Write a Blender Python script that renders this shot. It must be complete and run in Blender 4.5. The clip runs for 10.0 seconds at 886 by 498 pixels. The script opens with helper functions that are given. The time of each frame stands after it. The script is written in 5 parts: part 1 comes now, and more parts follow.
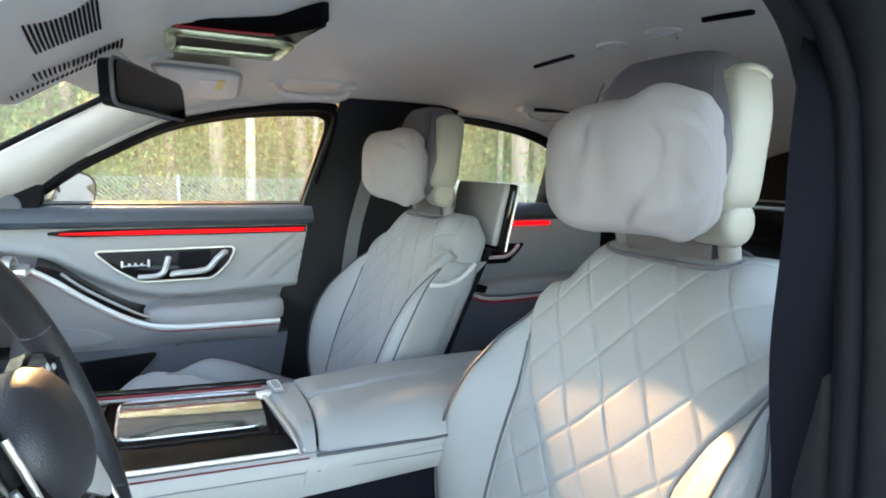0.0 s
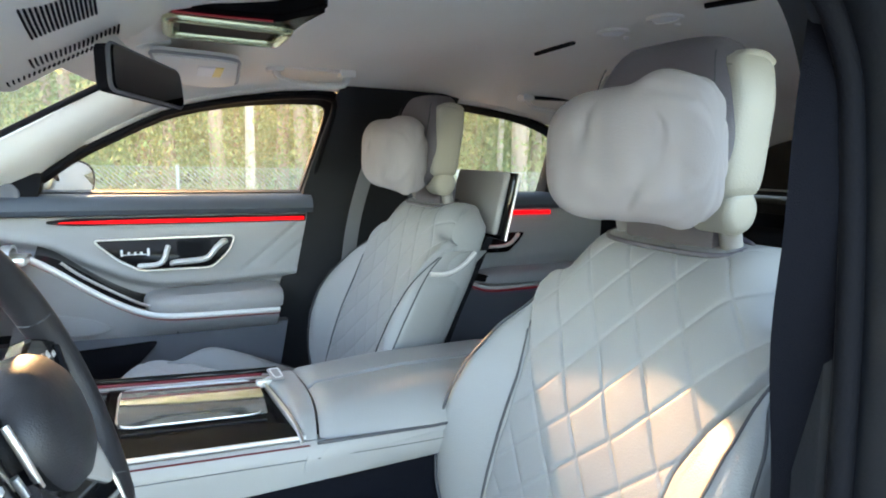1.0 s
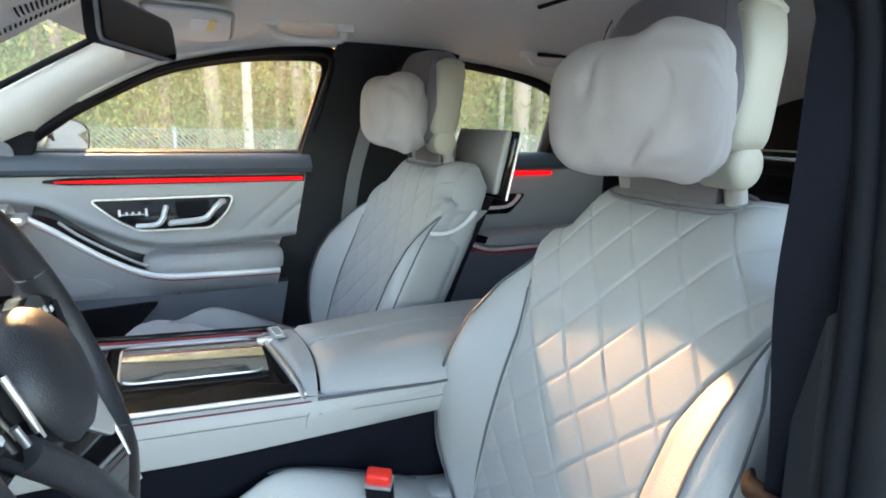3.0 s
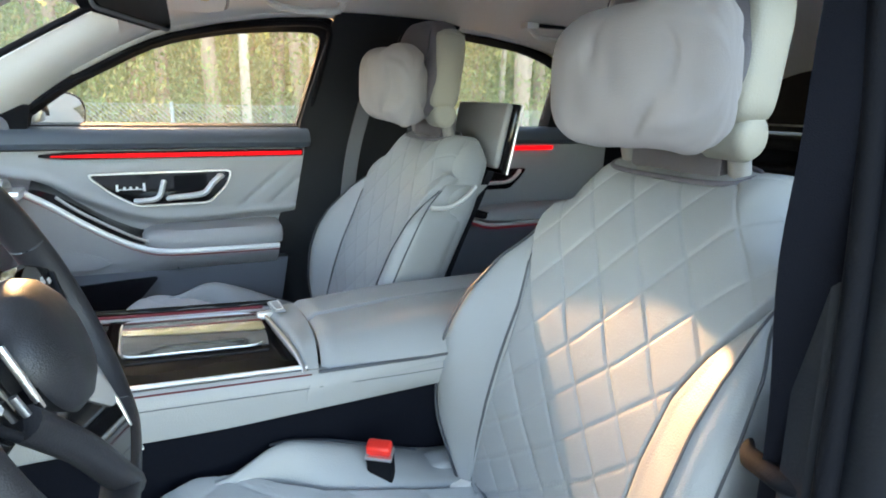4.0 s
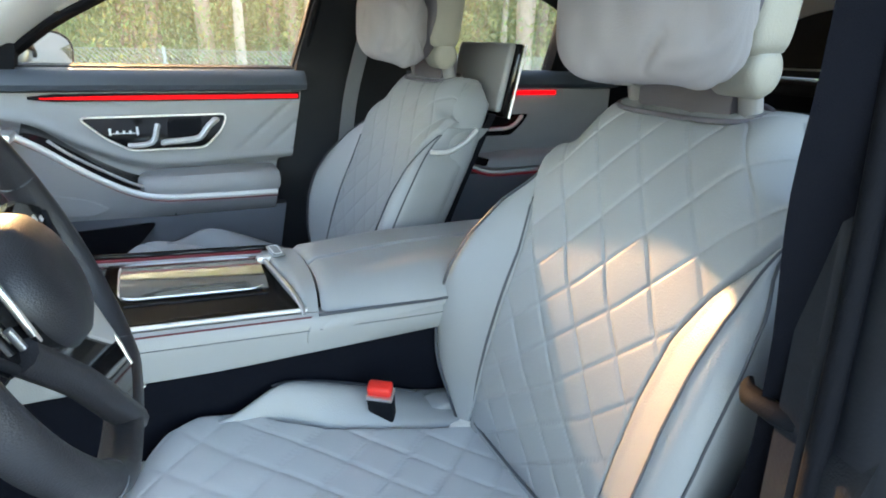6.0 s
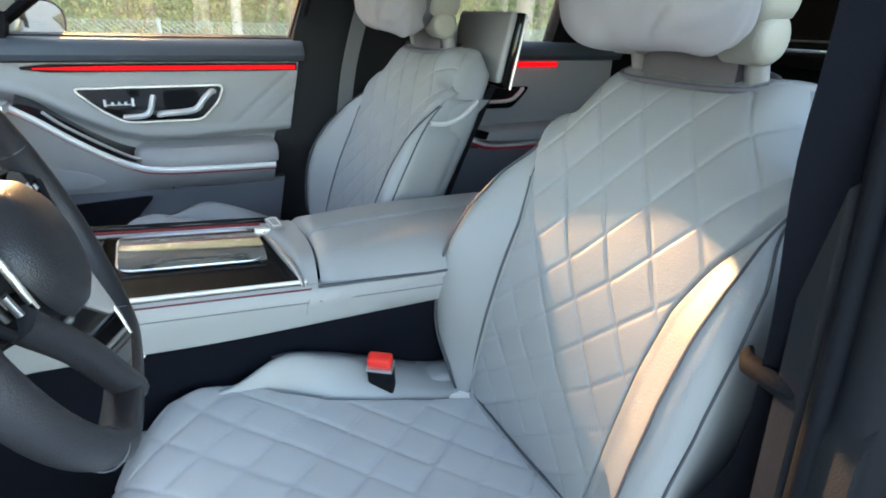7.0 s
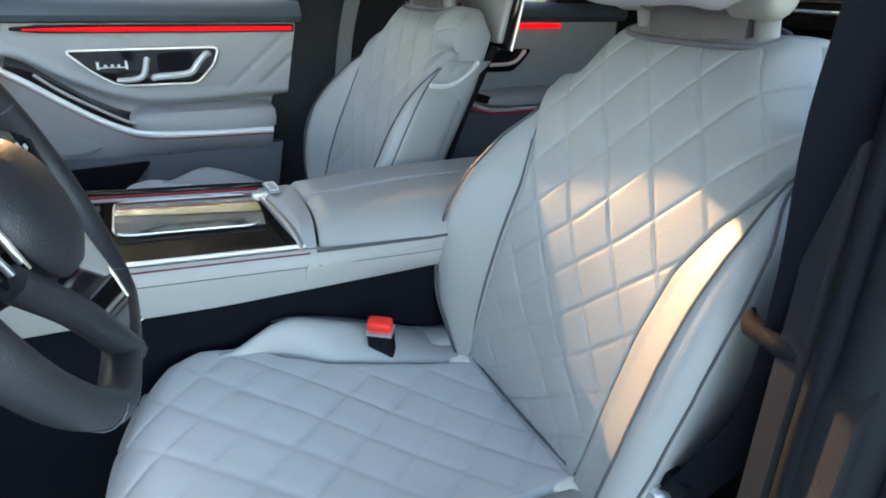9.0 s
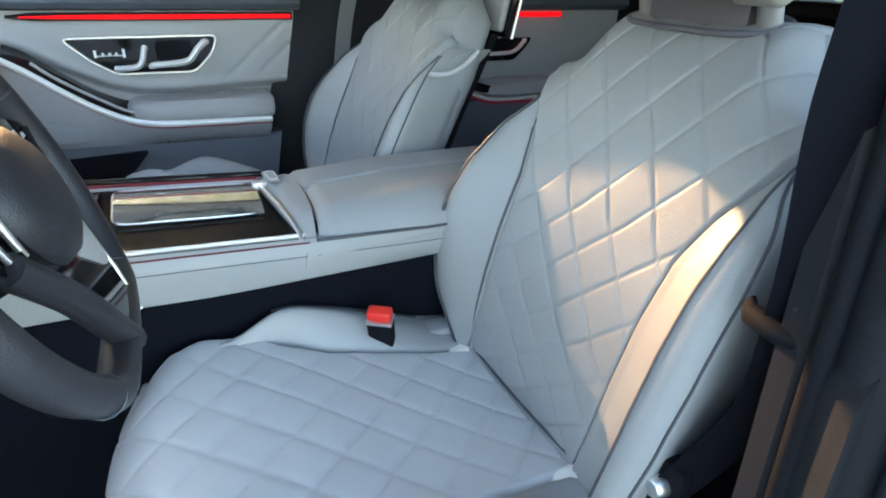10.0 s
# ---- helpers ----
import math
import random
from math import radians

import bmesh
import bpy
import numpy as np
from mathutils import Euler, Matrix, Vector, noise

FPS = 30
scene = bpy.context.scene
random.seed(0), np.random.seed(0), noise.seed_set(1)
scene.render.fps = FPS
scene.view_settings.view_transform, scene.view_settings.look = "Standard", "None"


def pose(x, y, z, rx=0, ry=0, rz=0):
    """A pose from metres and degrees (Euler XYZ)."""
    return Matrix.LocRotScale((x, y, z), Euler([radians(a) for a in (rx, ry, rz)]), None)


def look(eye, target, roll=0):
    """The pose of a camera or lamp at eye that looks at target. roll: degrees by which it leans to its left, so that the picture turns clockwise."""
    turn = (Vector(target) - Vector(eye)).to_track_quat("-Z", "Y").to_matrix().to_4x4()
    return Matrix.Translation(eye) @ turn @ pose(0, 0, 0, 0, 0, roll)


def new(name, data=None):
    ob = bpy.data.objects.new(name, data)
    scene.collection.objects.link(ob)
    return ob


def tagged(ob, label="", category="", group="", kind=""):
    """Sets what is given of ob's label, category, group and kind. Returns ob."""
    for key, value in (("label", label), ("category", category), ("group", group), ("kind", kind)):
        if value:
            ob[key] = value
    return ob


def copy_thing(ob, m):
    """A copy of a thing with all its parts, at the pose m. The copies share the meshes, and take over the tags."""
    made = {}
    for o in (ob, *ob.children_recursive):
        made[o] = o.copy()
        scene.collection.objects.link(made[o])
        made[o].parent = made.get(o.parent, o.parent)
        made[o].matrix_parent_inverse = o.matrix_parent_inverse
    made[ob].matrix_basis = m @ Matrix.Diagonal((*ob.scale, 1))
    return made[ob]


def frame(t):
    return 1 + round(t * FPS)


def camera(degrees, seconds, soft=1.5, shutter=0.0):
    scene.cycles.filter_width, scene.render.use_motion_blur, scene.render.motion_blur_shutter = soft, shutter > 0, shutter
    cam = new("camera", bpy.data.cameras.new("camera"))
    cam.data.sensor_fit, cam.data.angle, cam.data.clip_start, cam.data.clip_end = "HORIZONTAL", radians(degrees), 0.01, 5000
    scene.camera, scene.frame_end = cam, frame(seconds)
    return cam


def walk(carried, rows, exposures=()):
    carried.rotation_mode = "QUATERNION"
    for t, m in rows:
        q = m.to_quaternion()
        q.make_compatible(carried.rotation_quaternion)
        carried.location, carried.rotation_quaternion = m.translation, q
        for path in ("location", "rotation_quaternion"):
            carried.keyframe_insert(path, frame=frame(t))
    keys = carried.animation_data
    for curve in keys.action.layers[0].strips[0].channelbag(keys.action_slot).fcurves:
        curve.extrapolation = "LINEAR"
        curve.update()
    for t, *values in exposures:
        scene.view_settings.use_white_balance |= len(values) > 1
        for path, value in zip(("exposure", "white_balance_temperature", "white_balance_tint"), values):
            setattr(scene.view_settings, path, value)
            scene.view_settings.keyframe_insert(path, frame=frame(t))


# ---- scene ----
cam = camera(76.54, 10.0, soft=1.9)
PATH = [
    (0.0, -0.9648, 0.6903, 1.1500, 81.92, -1.53, -116.52),
    (0.5, -0.9635, 0.6886, 1.1486, 81.50, -1.48, -116.50),
    (1.0, -0.9628, 0.6893, 1.1468, 80.89, -1.53, -116.52),
    (1.5, -0.9613, 0.6884, 1.1444, 80.17, -1.52, -116.52),
    (2.0, -0.9600, 0.6873, 1.1416, 79.28, -1.53, -116.50),
    (2.5, -0.9584, 0.6866, 1.1384, 78.33, -1.57, -116.49),
    (4.0, -0.9530, 0.6835, 1.1279, 74.91, -1.55, -116.48),
    (4.5, -0.9508, 0.6829, 1.1238, 73.81, -1.58, -116.51),
    (5.0, -0.9492, 0.6825, 1.1195, 72.55, -1.64, -116.53),
    (5.5, -0.9474, 0.6815, 1.1154, 71.28, -1.66, -116.50),
    (7.0, -0.9432, 0.6799, 1.1028, 67.56, -1.77, -116.52),
    (7.5, -0.9419, 0.6798, 1.0992, 66.59, -1.79, -116.54),
    (8.0, -0.9406, 0.6771, 1.0969, 65.73, -1.71, -116.48),
    (8.5, -0.9397, 0.6762, 1.0947, 65.02, -1.71, -116.46),
    (9.0, -0.9392, 0.6755, 1.0925, 64.37, -1.69, -116.44),
    (9.5, -0.9385, 0.6762, 1.0911, 63.82, -1.73, -116.49),
    (10.0, -0.9383, 0.6752, 1.0898, 63.41, -1.73, -116.46),
]
walk(cam, [(t, pose(x, y, z, a, b, c)) for t, x, y, z, a, b, c in PATH], exposures=[(0, 3.58, 7350, 12), (4.5, 3.40, 7250, 11.5), (10, 3.29, 7000, 10)])

# ---- light ----
SUN_TO = Vector((1.0, 0.098, 0.326)).normalized()
world = bpy.data.worlds.new("sky")
scene.world = world
world.use_nodes = True
sky = world.node_tree.nodes.new("ShaderNodeTexSky")
sky.sky_type, sky.sun_disc = "NISHITA", False
sky.sun_elevation = math.asin(SUN_TO.z)
sky.sun_rotation = math.atan2(SUN_TO.x, SUN_TO.y)
back = world.node_tree.nodes["Background"]
back.inputs[1].default_value = 0.15
world.node_tree.links.new(sky.outputs[0], back.inputs[0])
sun = new("sun", bpy.data.lights.new("sun", "SUN"))
sun.data.energy, sun.data.angle, sun.data.color = 1.75, radians(0.6), (1.0, 0.60, 0.29)
sun.matrix_world = look((0, 0, 6), Vector((0, 0, 6)) - SUN_TO)


# ---- materials ----
def material(name, base, rough=0.5, metal=0.0, var=0.06, scale=6.0, bump=0.0, bump_scale=300.0, coat=0.0, emit=None, island=0.0, spec=0.5):
    m = bpy.data.materials.new(name)
    m.use_nodes = True
    t = m.node_tree
    n, l = t.nodes, t.links
    p = n["Principled BSDF"]
    co = n.new("ShaderNodeTexCoord")
    no = n.new("ShaderNodeTexNoise")
    no.inputs["Scale"].default_value, no.inputs["Detail"].default_value = scale, 5.0
    l.new(co.outputs["Object"], no.inputs["Vector"])
    ramp = n.new("ShaderNodeMix")
    ramp.data_type = "RGBA"
    ramp.inputs[6].default_value = (*[c * (1 - var) for c in base], 1)
    ramp.inputs[7].default_value = (*[min(1, c * (1 + var)) for c in base], 1)
    l.new(no.outputs[0], ramp.inputs[0])
    out = ramp.outputs[2]
    if island:
        geo = n.new("ShaderNodeNewGeometry")
        hsv = n.new("ShaderNodeHueSaturation")
        rng = n.new("ShaderNodeMapRange")
        rng.inputs[3].default_value, rng.inputs[4].default_value = 1 - island, 1 + island
        l.new(geo.outputs["Random Per Island"], rng.inputs[0])
        l.new(rng.outputs[0], hsv.inputs["Value"])
        hue = n.new("ShaderNodeMapRange")
        hue.inputs[3].default_value, hue.inputs[4].default_value = 0.46, 0.53
        l.new(geo.outputs["Random Per Island"], hue.inputs[0])
        l.new(hue.outputs[0], hsv.inputs["Hue"])
        l.new(out, hsv.inputs["Color"])
        out = hsv.outputs[0]
    l.new(out, p.inputs["Base Color"])
    rr = n.new("ShaderNodeMapRange")
    rr.inputs[3].default_value, rr.inputs[4].default_value = max(0.0, rough - 0.06), min(1.0, rough + 0.06)
    l.new(no.outputs[0], rr.inputs[0])
    if rough > 0.08:
        l.new(rr.outputs[0], p.inputs["Roughness"])
    else:
        p.inputs["Roughness"].default_value = rough
    p.inputs["Metallic"].default_value = metal
    p.inputs["Coat Weight"].default_value = coat
    p.inputs["Specular IOR Level"].default_value = spec
    if bump:
        fine = n.new("ShaderNodeTexVoronoi")
        fine.inputs["Scale"].default_value = bump_scale
        l.new(co.outputs["Object"], fine.inputs["Vector"])
        bp = n.new("ShaderNodeBump")
        bp.inputs["Strength"].default_value, bp.inputs["Distance"].default_value = bump, 0.001
        l.new(fine.outputs[0], bp.inputs["Height"])
        broad = n.new("ShaderNodeTexNoise")
        broad.inputs["Scale"].default_value, broad.inputs["Detail"].default_value = bump_scale * 0.06, 3.0
        l.new(co.outputs["Object"], broad.inputs["Vector"])
        soft = n.new("ShaderNodeBump")
        soft.inputs["Strength"].default_value, soft.inputs["Distance"].default_value = 0.12, 0.003
        l.new(broad.outputs[0], soft.inputs["Height"])
        l.new(soft.outputs[0], bp.inputs["Normal"])
        l.new(bp.outputs[0], p.inputs["Normal"])
    if emit:
        p.inputs["Emission Color"].default_value = (*emit[0], 1)
        p.inputs["Emission Strength"].default_value = emit[1]
    return m


def perforated(name, base):
    """Leather with rows of tiny punched holes."""
    m = material(name, base, 0.46, var=0.05, scale=9, bump=0.14, bump_scale=420)
    n, l = m.node_tree.nodes, m.node_tree.links
    p = n["Principled BSDF"]
    co = n.new("ShaderNodeTexCoord")
    uv = n.new("ShaderNodeVectorMath")
    uv.operation = "SCALE"
    uv.inputs[3].default_value = 300.0
    l.new(co.outputs["UV"], uv.inputs[0])
    fr = n.new("ShaderNodeVectorMath")
    fr.operation = "FRACTION"
    l.new(uv.outputs[0], fr.inputs[0])
    ds = n.new("ShaderNodeVectorMath")
    ds.operation = "DISTANCE"
    ds.inputs[1].default_value = (0.5, 0.5, 0.0)
    l.new(fr.outputs[0], ds.inputs[0])
    hole = n.new("ShaderNodeMapRange")
    hole.inputs[1].default_value, hole.inputs[2].default_value = 0.26, 0.18
    l.new(ds.outputs[1], hole.inputs[0])
    area = n.new("ShaderNodeTexNoise")
    area.inputs["Scale"].default_value = 9.0
    l.new(co.outputs["Object"], area.inputs["Vector"])
    msk = n.new("ShaderNodeMapRange")
    msk.inputs[1].default_value, msk.inputs[2].default_value = 0.46, 0.52
    l.new(area.outputs[0], msk.inputs[0])
    mul = n.new("ShaderNodeMath")
    mul.operation = "MULTIPLY"
    l.new(hole.outputs[0], mul.inputs[0])
    l.new(msk.outputs[0], mul.inputs[1])
    mix = n.new("ShaderNodeMix")
    mix.data_type = "RGBA"
    old = p.inputs["Base Color"].links[0].from_socket
    l.new(mul.outputs[0], mix.inputs[0])
    l.new(old, mix.inputs[6])
    mix.inputs[7].default_value = (0.30, 0.305, 0.31, 1)
    l.new(mix.outputs[2], p.inputs["Base Color"])
    return m


def glass(name, tint=(1, 1, 1), dust=0.0):
    m = bpy.data.materials.new(name)
    m.use_nodes = True
    p = m.node_tree.nodes["Principled BSDF"]
    p.inputs["Base Color"].default_value = (*tint, 1)
    p.inputs["Roughness"].default_value = 0.0
    p.inputs["IOR"].default_value = 1.02
    p.inputs["Transmission Weight"].default_value = 1.0
    if dust:
        n, l = m.node_tree.nodes, m.node_tree.links
        tr = n.new("ShaderNodeBsdfTranslucent")
        tr.inputs[0].default_value = (0.85, 0.84, 0.80, 1)
        no = n.new("ShaderNodeTexNoise")
        no.inputs["Scale"].default_value = 7.0
        rng = n.new("ShaderNodeMapRange")
        rng.inputs[3].default_value, rng.inputs[4].default_value = dust * 0.8, dust * 1.2
        l.new(no.outputs[0], rng.inputs[0])
        mx = n.new("ShaderNodeMixShader")
        l.new(rng.outputs[0], mx.inputs[0])
        l.new(p.outputs[0], mx.inputs[1])
        l.new(tr.outputs[0], mx.inputs[2])
        l.new(mx.outputs[0], n["Material Output"].inputs[0])
    return m


LEATHER = material("grey_leather", (0.310, 0.320, 0.320), 0.42, var=0.05, scale=7, bump=0.3, bump_scale=450)
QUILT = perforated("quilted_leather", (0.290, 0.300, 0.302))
# Same grey leather, lightened so the cushion reads as better lit.
LIT_CUSHION_LEATHER = material("lightened_cushion_leather", (0.49, 0.505, 0.505), 0.38, var=0.05, scale=7, bump=0.12, bump_scale=450)
SILVER = material("satin_silver", (0.74, 0.73, 0.71), 0.38, metal=0.35, var=0.03, scale=20)
GREY_PLASTIC = material("grey_plastic", (0.24, 0.235, 0.235), 0.5, var=0.05, scale=15)
LACQUER = material("polished_tray_lid", (0.56, 0.55, 0.50), 0.09, metal=0.9, var=0.05, scale=4)
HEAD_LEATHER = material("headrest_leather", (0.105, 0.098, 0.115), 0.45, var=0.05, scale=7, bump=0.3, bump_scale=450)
CREAM = material("pale_leather", (0.33, 0.318, 0.27), 0.45, var=0.04, scale=8, bump=0.3, bump_scale=450)
SUEDE = material("pillow_cloth", (0.325, 0.31, 0.32), 0.85, var=0.07, scale=14, bump=0.3, bump_scale=700)
DOOR_LEATHER = material("door_leather", (0.315, 0.315, 0.318), 0.5, var=0.05, scale=6, bump=0.3, bump_scale=450)
BLUE_TRIM = material("dark_blue_trim", (0.05, 0.062, 0.08), 0.5, var=0.08, scale=8, bump=0.35, bump_scale=420)
LOWER_TRIM = material("grey_lower_trim", (0.11, 0.117, 0.135), 0.55, var=0.06, scale=8, bump=0.3, bump_scale=420)
PILLAR_DARK = material("dark_pillar_trim", (0.0095, 0.0108, 0.014), 0.7, spec=0.3, var=0.1, scale=10, bump=0.3, bump_scale=500)
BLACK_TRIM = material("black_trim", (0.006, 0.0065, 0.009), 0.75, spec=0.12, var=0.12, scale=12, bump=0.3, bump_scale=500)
CARPET = material("black_carpet", (0.006, 0.007, 0.011), 0.95, spec=0.06, var=0.25, scale=180, bump=0.8, bump_scale=900)
RUBBER = material("dark_rubber", (0.0085, 0.0100, 0.0140), 0.6, spec=0.3, var=0.15, scale=20, bump=0.2, bump_scale=300)
GLOSS = material("gloss_black", (0.008, 0.008, 0.009), 0.05, var=0.2, scale=5, spec=0.28)
GLOSS_DEEP = material("deep_gloss_black", (0.006, 0.006, 0.007), 0.25, var=0.2, scale=5, spec=0.02)
CHROME = material("satin_chrome", (0.88, 0.87, 0.86), 0.36, metal=1.0, var=0.03, scale=20)
# Warm tint of the sunlit reflection is put into the silvered glass.
MIRROR_WARM = material("mirror_warm_reflection", (0.60, 0.55, 0.48), 0.02, metal=1.0, var=0.0)
HEADLINER = material("headliner_cloth", (0.84, 0.81, 0.75), 0.95, var=0.04, scale=5, bump=0.4, bump_scale=900)
PILLAR_CLOTH = material("pillar_cloth", (0.80, 0.79, 0.75), 0.9, var=0.04, scale=9, bump=0.4, bump_scale=900)
PLASTIC = material("pale_plastic", (0.78, 0.76, 0.71), 0.45, var=0.04, scale=15)
WHEEL = material("wheel_leather", (0.026, 0.026, 0.030), 0.42, var=0.12, scale=14, bump=0.3, bump_scale=600)
BELT = material("belt_webbing", (0.0045, 0.005, 0.008), 0.85, spec=0.1, var=0.15, scale=200, bump=0.5, bump_scale=900)
GREY_BELT = material("grey_webbing", (0.16, 0.165, 0.175), 0.75, var=0.12, scale=200, bump=0.5, bump_scale=900)
RED = material("red_plastic", (0.8, 0.03, 0.02), 0.35, var=0.05)
GLOW = material("red_light", (0.25, 0.002, 0.002), 0.5, var=0.02, spec=0.1, emit=((1.0, 0.006, 0.014), 0.11))
DIMGLOW = material("dim_red_light", (0.045, 0.008, 0.011), 0.4, var=0.02, emit=((1.0, 0.02, 0.05), 0.008))
PIPING = material("piping", (0.06, 0.065, 0.075), 0.6, var=0.1, scale=30)
STICKER = material("yellow_label", (0.75, 0.62, 0.2), 0.6, var=0.05)
WHITE = material("white_print", (0.8, 0.8, 0.8), 0.5, var=0.02)
PAINT = material("dark_paint", (0.02, 0.022, 0.026), 0.25, var=0.02, coat=0.6)
BLIND = material("rear_blind", (0.014, 0.011, 0.013), 0.9, var=0.2, scale=60, bump=0.4, bump_scale=800)
FRAME_PALE = material("pale_frame_edge", (0.36, 0.39, 0.43), 0.3, var=0.05, scale=8, coat=0.4)
GLASS = glass("dusty_glass", (0.95, 0.98, 0.96), 0.022)
BOUNCE_PAVING = material("light_bounce_paving", (0.48, 0.47, 0.45), 0.9, var=0.25, scale=3, bump=0.8, bump_scale=60)
SOIL = material("forest_floor", (0.10, 0.105, 0.05), 0.95, var=0.4, scale=1.5, bump=0.8, bump_scale=20)
BARK = material("pine_bark", (0.42, 0.30, 0.22), 0.9, var=0.35, scale=9, bump=0.9, bump_scale=18)
BIRCH = material("pale_bark", (0.50, 0.40, 0.31), 0.85, var=0.22, scale=7, bump=0.6, bump_scale=15)
def leaf_material(name, base):
    m = material(name, base, 0.6, var=0.55, scale=0.55, island=0.18)
    n, l = m.node_tree.nodes, m.node_tree.links
    p, out = n["Principled BSDF"], n["Material Output"]
    tr = n.new("ShaderNodeBsdfTranslucent")
    l.new(p.inputs["Base Color"].links[0].from_socket, tr.inputs[0])
    mx = n.new("ShaderNodeMixShader")
    mx.inputs[0].default_value = 0.5
    l.new(p.outputs[0], mx.inputs[1])
    l.new(tr.outputs[0], mx.inputs[2])
    l.new(mx.outputs[0], out.inputs[0])
    return m


LEAF = leaf_material("leaf", (0.30, 0.38, 0.16))
LEAF_YELLOW = leaf_material("autumn_leaf", (0.42, 0.40, 0.17))
LEAF_DARK = leaf_material("dark_leaf", (0.24, 0.28, 0.12))
WIRE = material("galvanised_wire", (0.42, 0.45, 0.43), 0.5, metal=0.6, var=0.1, scale=5)
WOODS = material("distant_woods", (0.36, 0.38, 0.20), 0.95, var=0.6, scale=0.5)


# ---- helpers ----
def part(name, bm, mat, parent=None, label="", sharp=45, flat=False):
    bmesh.ops.recalc_face_normals(bm, faces=bm.faces[:])
    me = bpy.data.meshes.new(name)
    bm.to_mesh(me)
    bm.free()
    me.materials.append(mat)
    if not flat:
        me.shade_smooth()
        me.set_sharp_from_angle(angle=radians(sharp))
    ob = new(name, me)
    ob.parent = parent
    if label:
        tagged(ob, label)
    return ob


def thing(name, label, category, at=(0, 0, 0), group="", kind=""):
    ob = new(name)
    ob.location = at
    ob.empty_display_size = 0.05
    return tagged(ob, label, category, group, kind)


def lerp(a, b, t):
    return a + (b - a) * t


def smooth(t):
    t = min(1.0, max(0.0, t))
    return t * t * (3 - 2 * t)


def table(x, xs, ys):
    return float(np.interp(x, xs, ys))


def spline(pts, n, closed=False):
    """n points along a Catmull-Rom curve."""
    P = [Vector(p) for p in pts]
    k = len(P)
    out = []
    spans = k if closed else k - 1
    for i in range(n):
        s = i / n * spans if closed else i / (n - 1) * spans
        j = min(int(s), spans - 1)
        f = s - j
        g = (lambda a: P[a % k]) if closed else (lambda a: P[min(max(a, 0), k - 1)])
        a, b, c, d = g(j - 1), g(j), g(j + 1), g(j + 2)
        out.append(0.5 * (2 * b + (c - a) * f + (2 * a - 5 * b + 4 * c - d) * f * f + (3 * b - a - 3 * c + d) * f ** 3))
    return out


def loft(rings, caps=True, bm=None):
    bm = bm or bmesh.new()
    vs = [[bm.verts.new(p) for p in r] for r in rings]
    n = len(vs[0])
    for a, b in zip(vs, vs[1:]):
        for i in range(n):
            bm.faces.new((a[i], a[(i + 1) % n], b[(i + 1) % n], b[i]))
    if caps:
        bm.faces.new(vs[0][::-1])
        bm.faces.new(vs[-1])
    return bm


def sheet(fn, nu, nv, off=None, bm=None):
    """A surface fn(u, v); with off, a slab whose other side is moved by off."""
    bm = bm or bmesh.new()
    A = [[bm.verts.new(fn(i / nu, j / nv)) for j in range(nv + 1)] for i in range(nu + 1)]
    for i in range(nu):
        for j in range(nv):
            bm.faces.new((A[i][j], A[i + 1][j], A[i + 1][j + 1], A[i][j + 1]))
    if off is not None:
        o = Vector(off)
        B = [[bm.verts.new(v.co + o) for v in r] for r in A]
        for i in range(nu):
            for j in range(nv):
                bm.faces.new((B[i][j + 1], B[i + 1][j + 1], B[i + 1][j], B[i][j]))
        for i in range(nu):
            bm.faces.new((A[i][0], B[i][0], B[i + 1][0], A[i + 1][0]))
            bm.faces.new((A[i + 1][nv], B[i + 1][nv], B[i][nv], A[i][nv]))
        for j in range(nv):
            bm.faces.new((A[0][j + 1], B[0][j + 1], B[0][j], A[0][j]))
            bm.faces.new((A[nu][j], B[nu][j], B[nu][j + 1], A[nu][j + 1]))
    return bm


def tube(pts, r, n=8, closed=False, flat=1.0, up=(0, 0, 1), bm=None):
    """A sweep of a round (flat=1) or oval section along pts; r may be a list."""
    P = [Vector(p) for p in pts]
    rings = []
    for i, p in enumerate(P):
        a = P[(i - 1) % len(P)] if closed or i else P[0]
        b = P[(i + 1) % len(P)] if closed or i < len(P) - 1 else P[-1]
        d = (b - a).normalized()
        s = d.cross(Vector(up))
        s = s.normalized() if s.length > 1e-4 else Vector((1, 0, 0))
        w = s.cross(d)
        rr = r[i] if isinstance(r, (list, tuple)) else r
        rings.append([p + s * (rr * flat * math.cos(q)) + w * (rr * math.sin(q)) for q in [2 * math.pi * k / n for k in range(n)]])
    if closed:
        rings.append(rings[0])
        bm = loft(rings, False, bm)
        bmesh.ops.remove_doubles(bm, verts=bm.verts[:], dist=1e-6)
        return bm
    return loft(rings, True, bm)


def box(x0, x1, y0, y1, z0, z1, bevel=0.005, seg=2, bm=None):
    new_bm = bmesh.new()
    bmesh.ops.create_cube(new_bm, size=1)
    for v in new_bm.verts:
        v.co = Vector((lerp(x0, x1, v.co.x + 0.5), lerp(y0, y1, v.co.y + 0.5), lerp(z0, z1, v.co.z + 0.5)))
    if bevel:
        bmesh.ops.bevel(new_bm, geom=new_bm.edges[:], offset=bevel, segments=seg, affect="EDGES", profile=0.6)
    if bm is None:
        return new_bm
    join(bm, new_bm)
    return bm


def join(bm, other):
    me = bpy.data.meshes.new("tmp")
    other.to_mesh(me)
    other.free()
    bm.from_mesh(me)
    bpy.data.meshes.remove(me)
    return bm


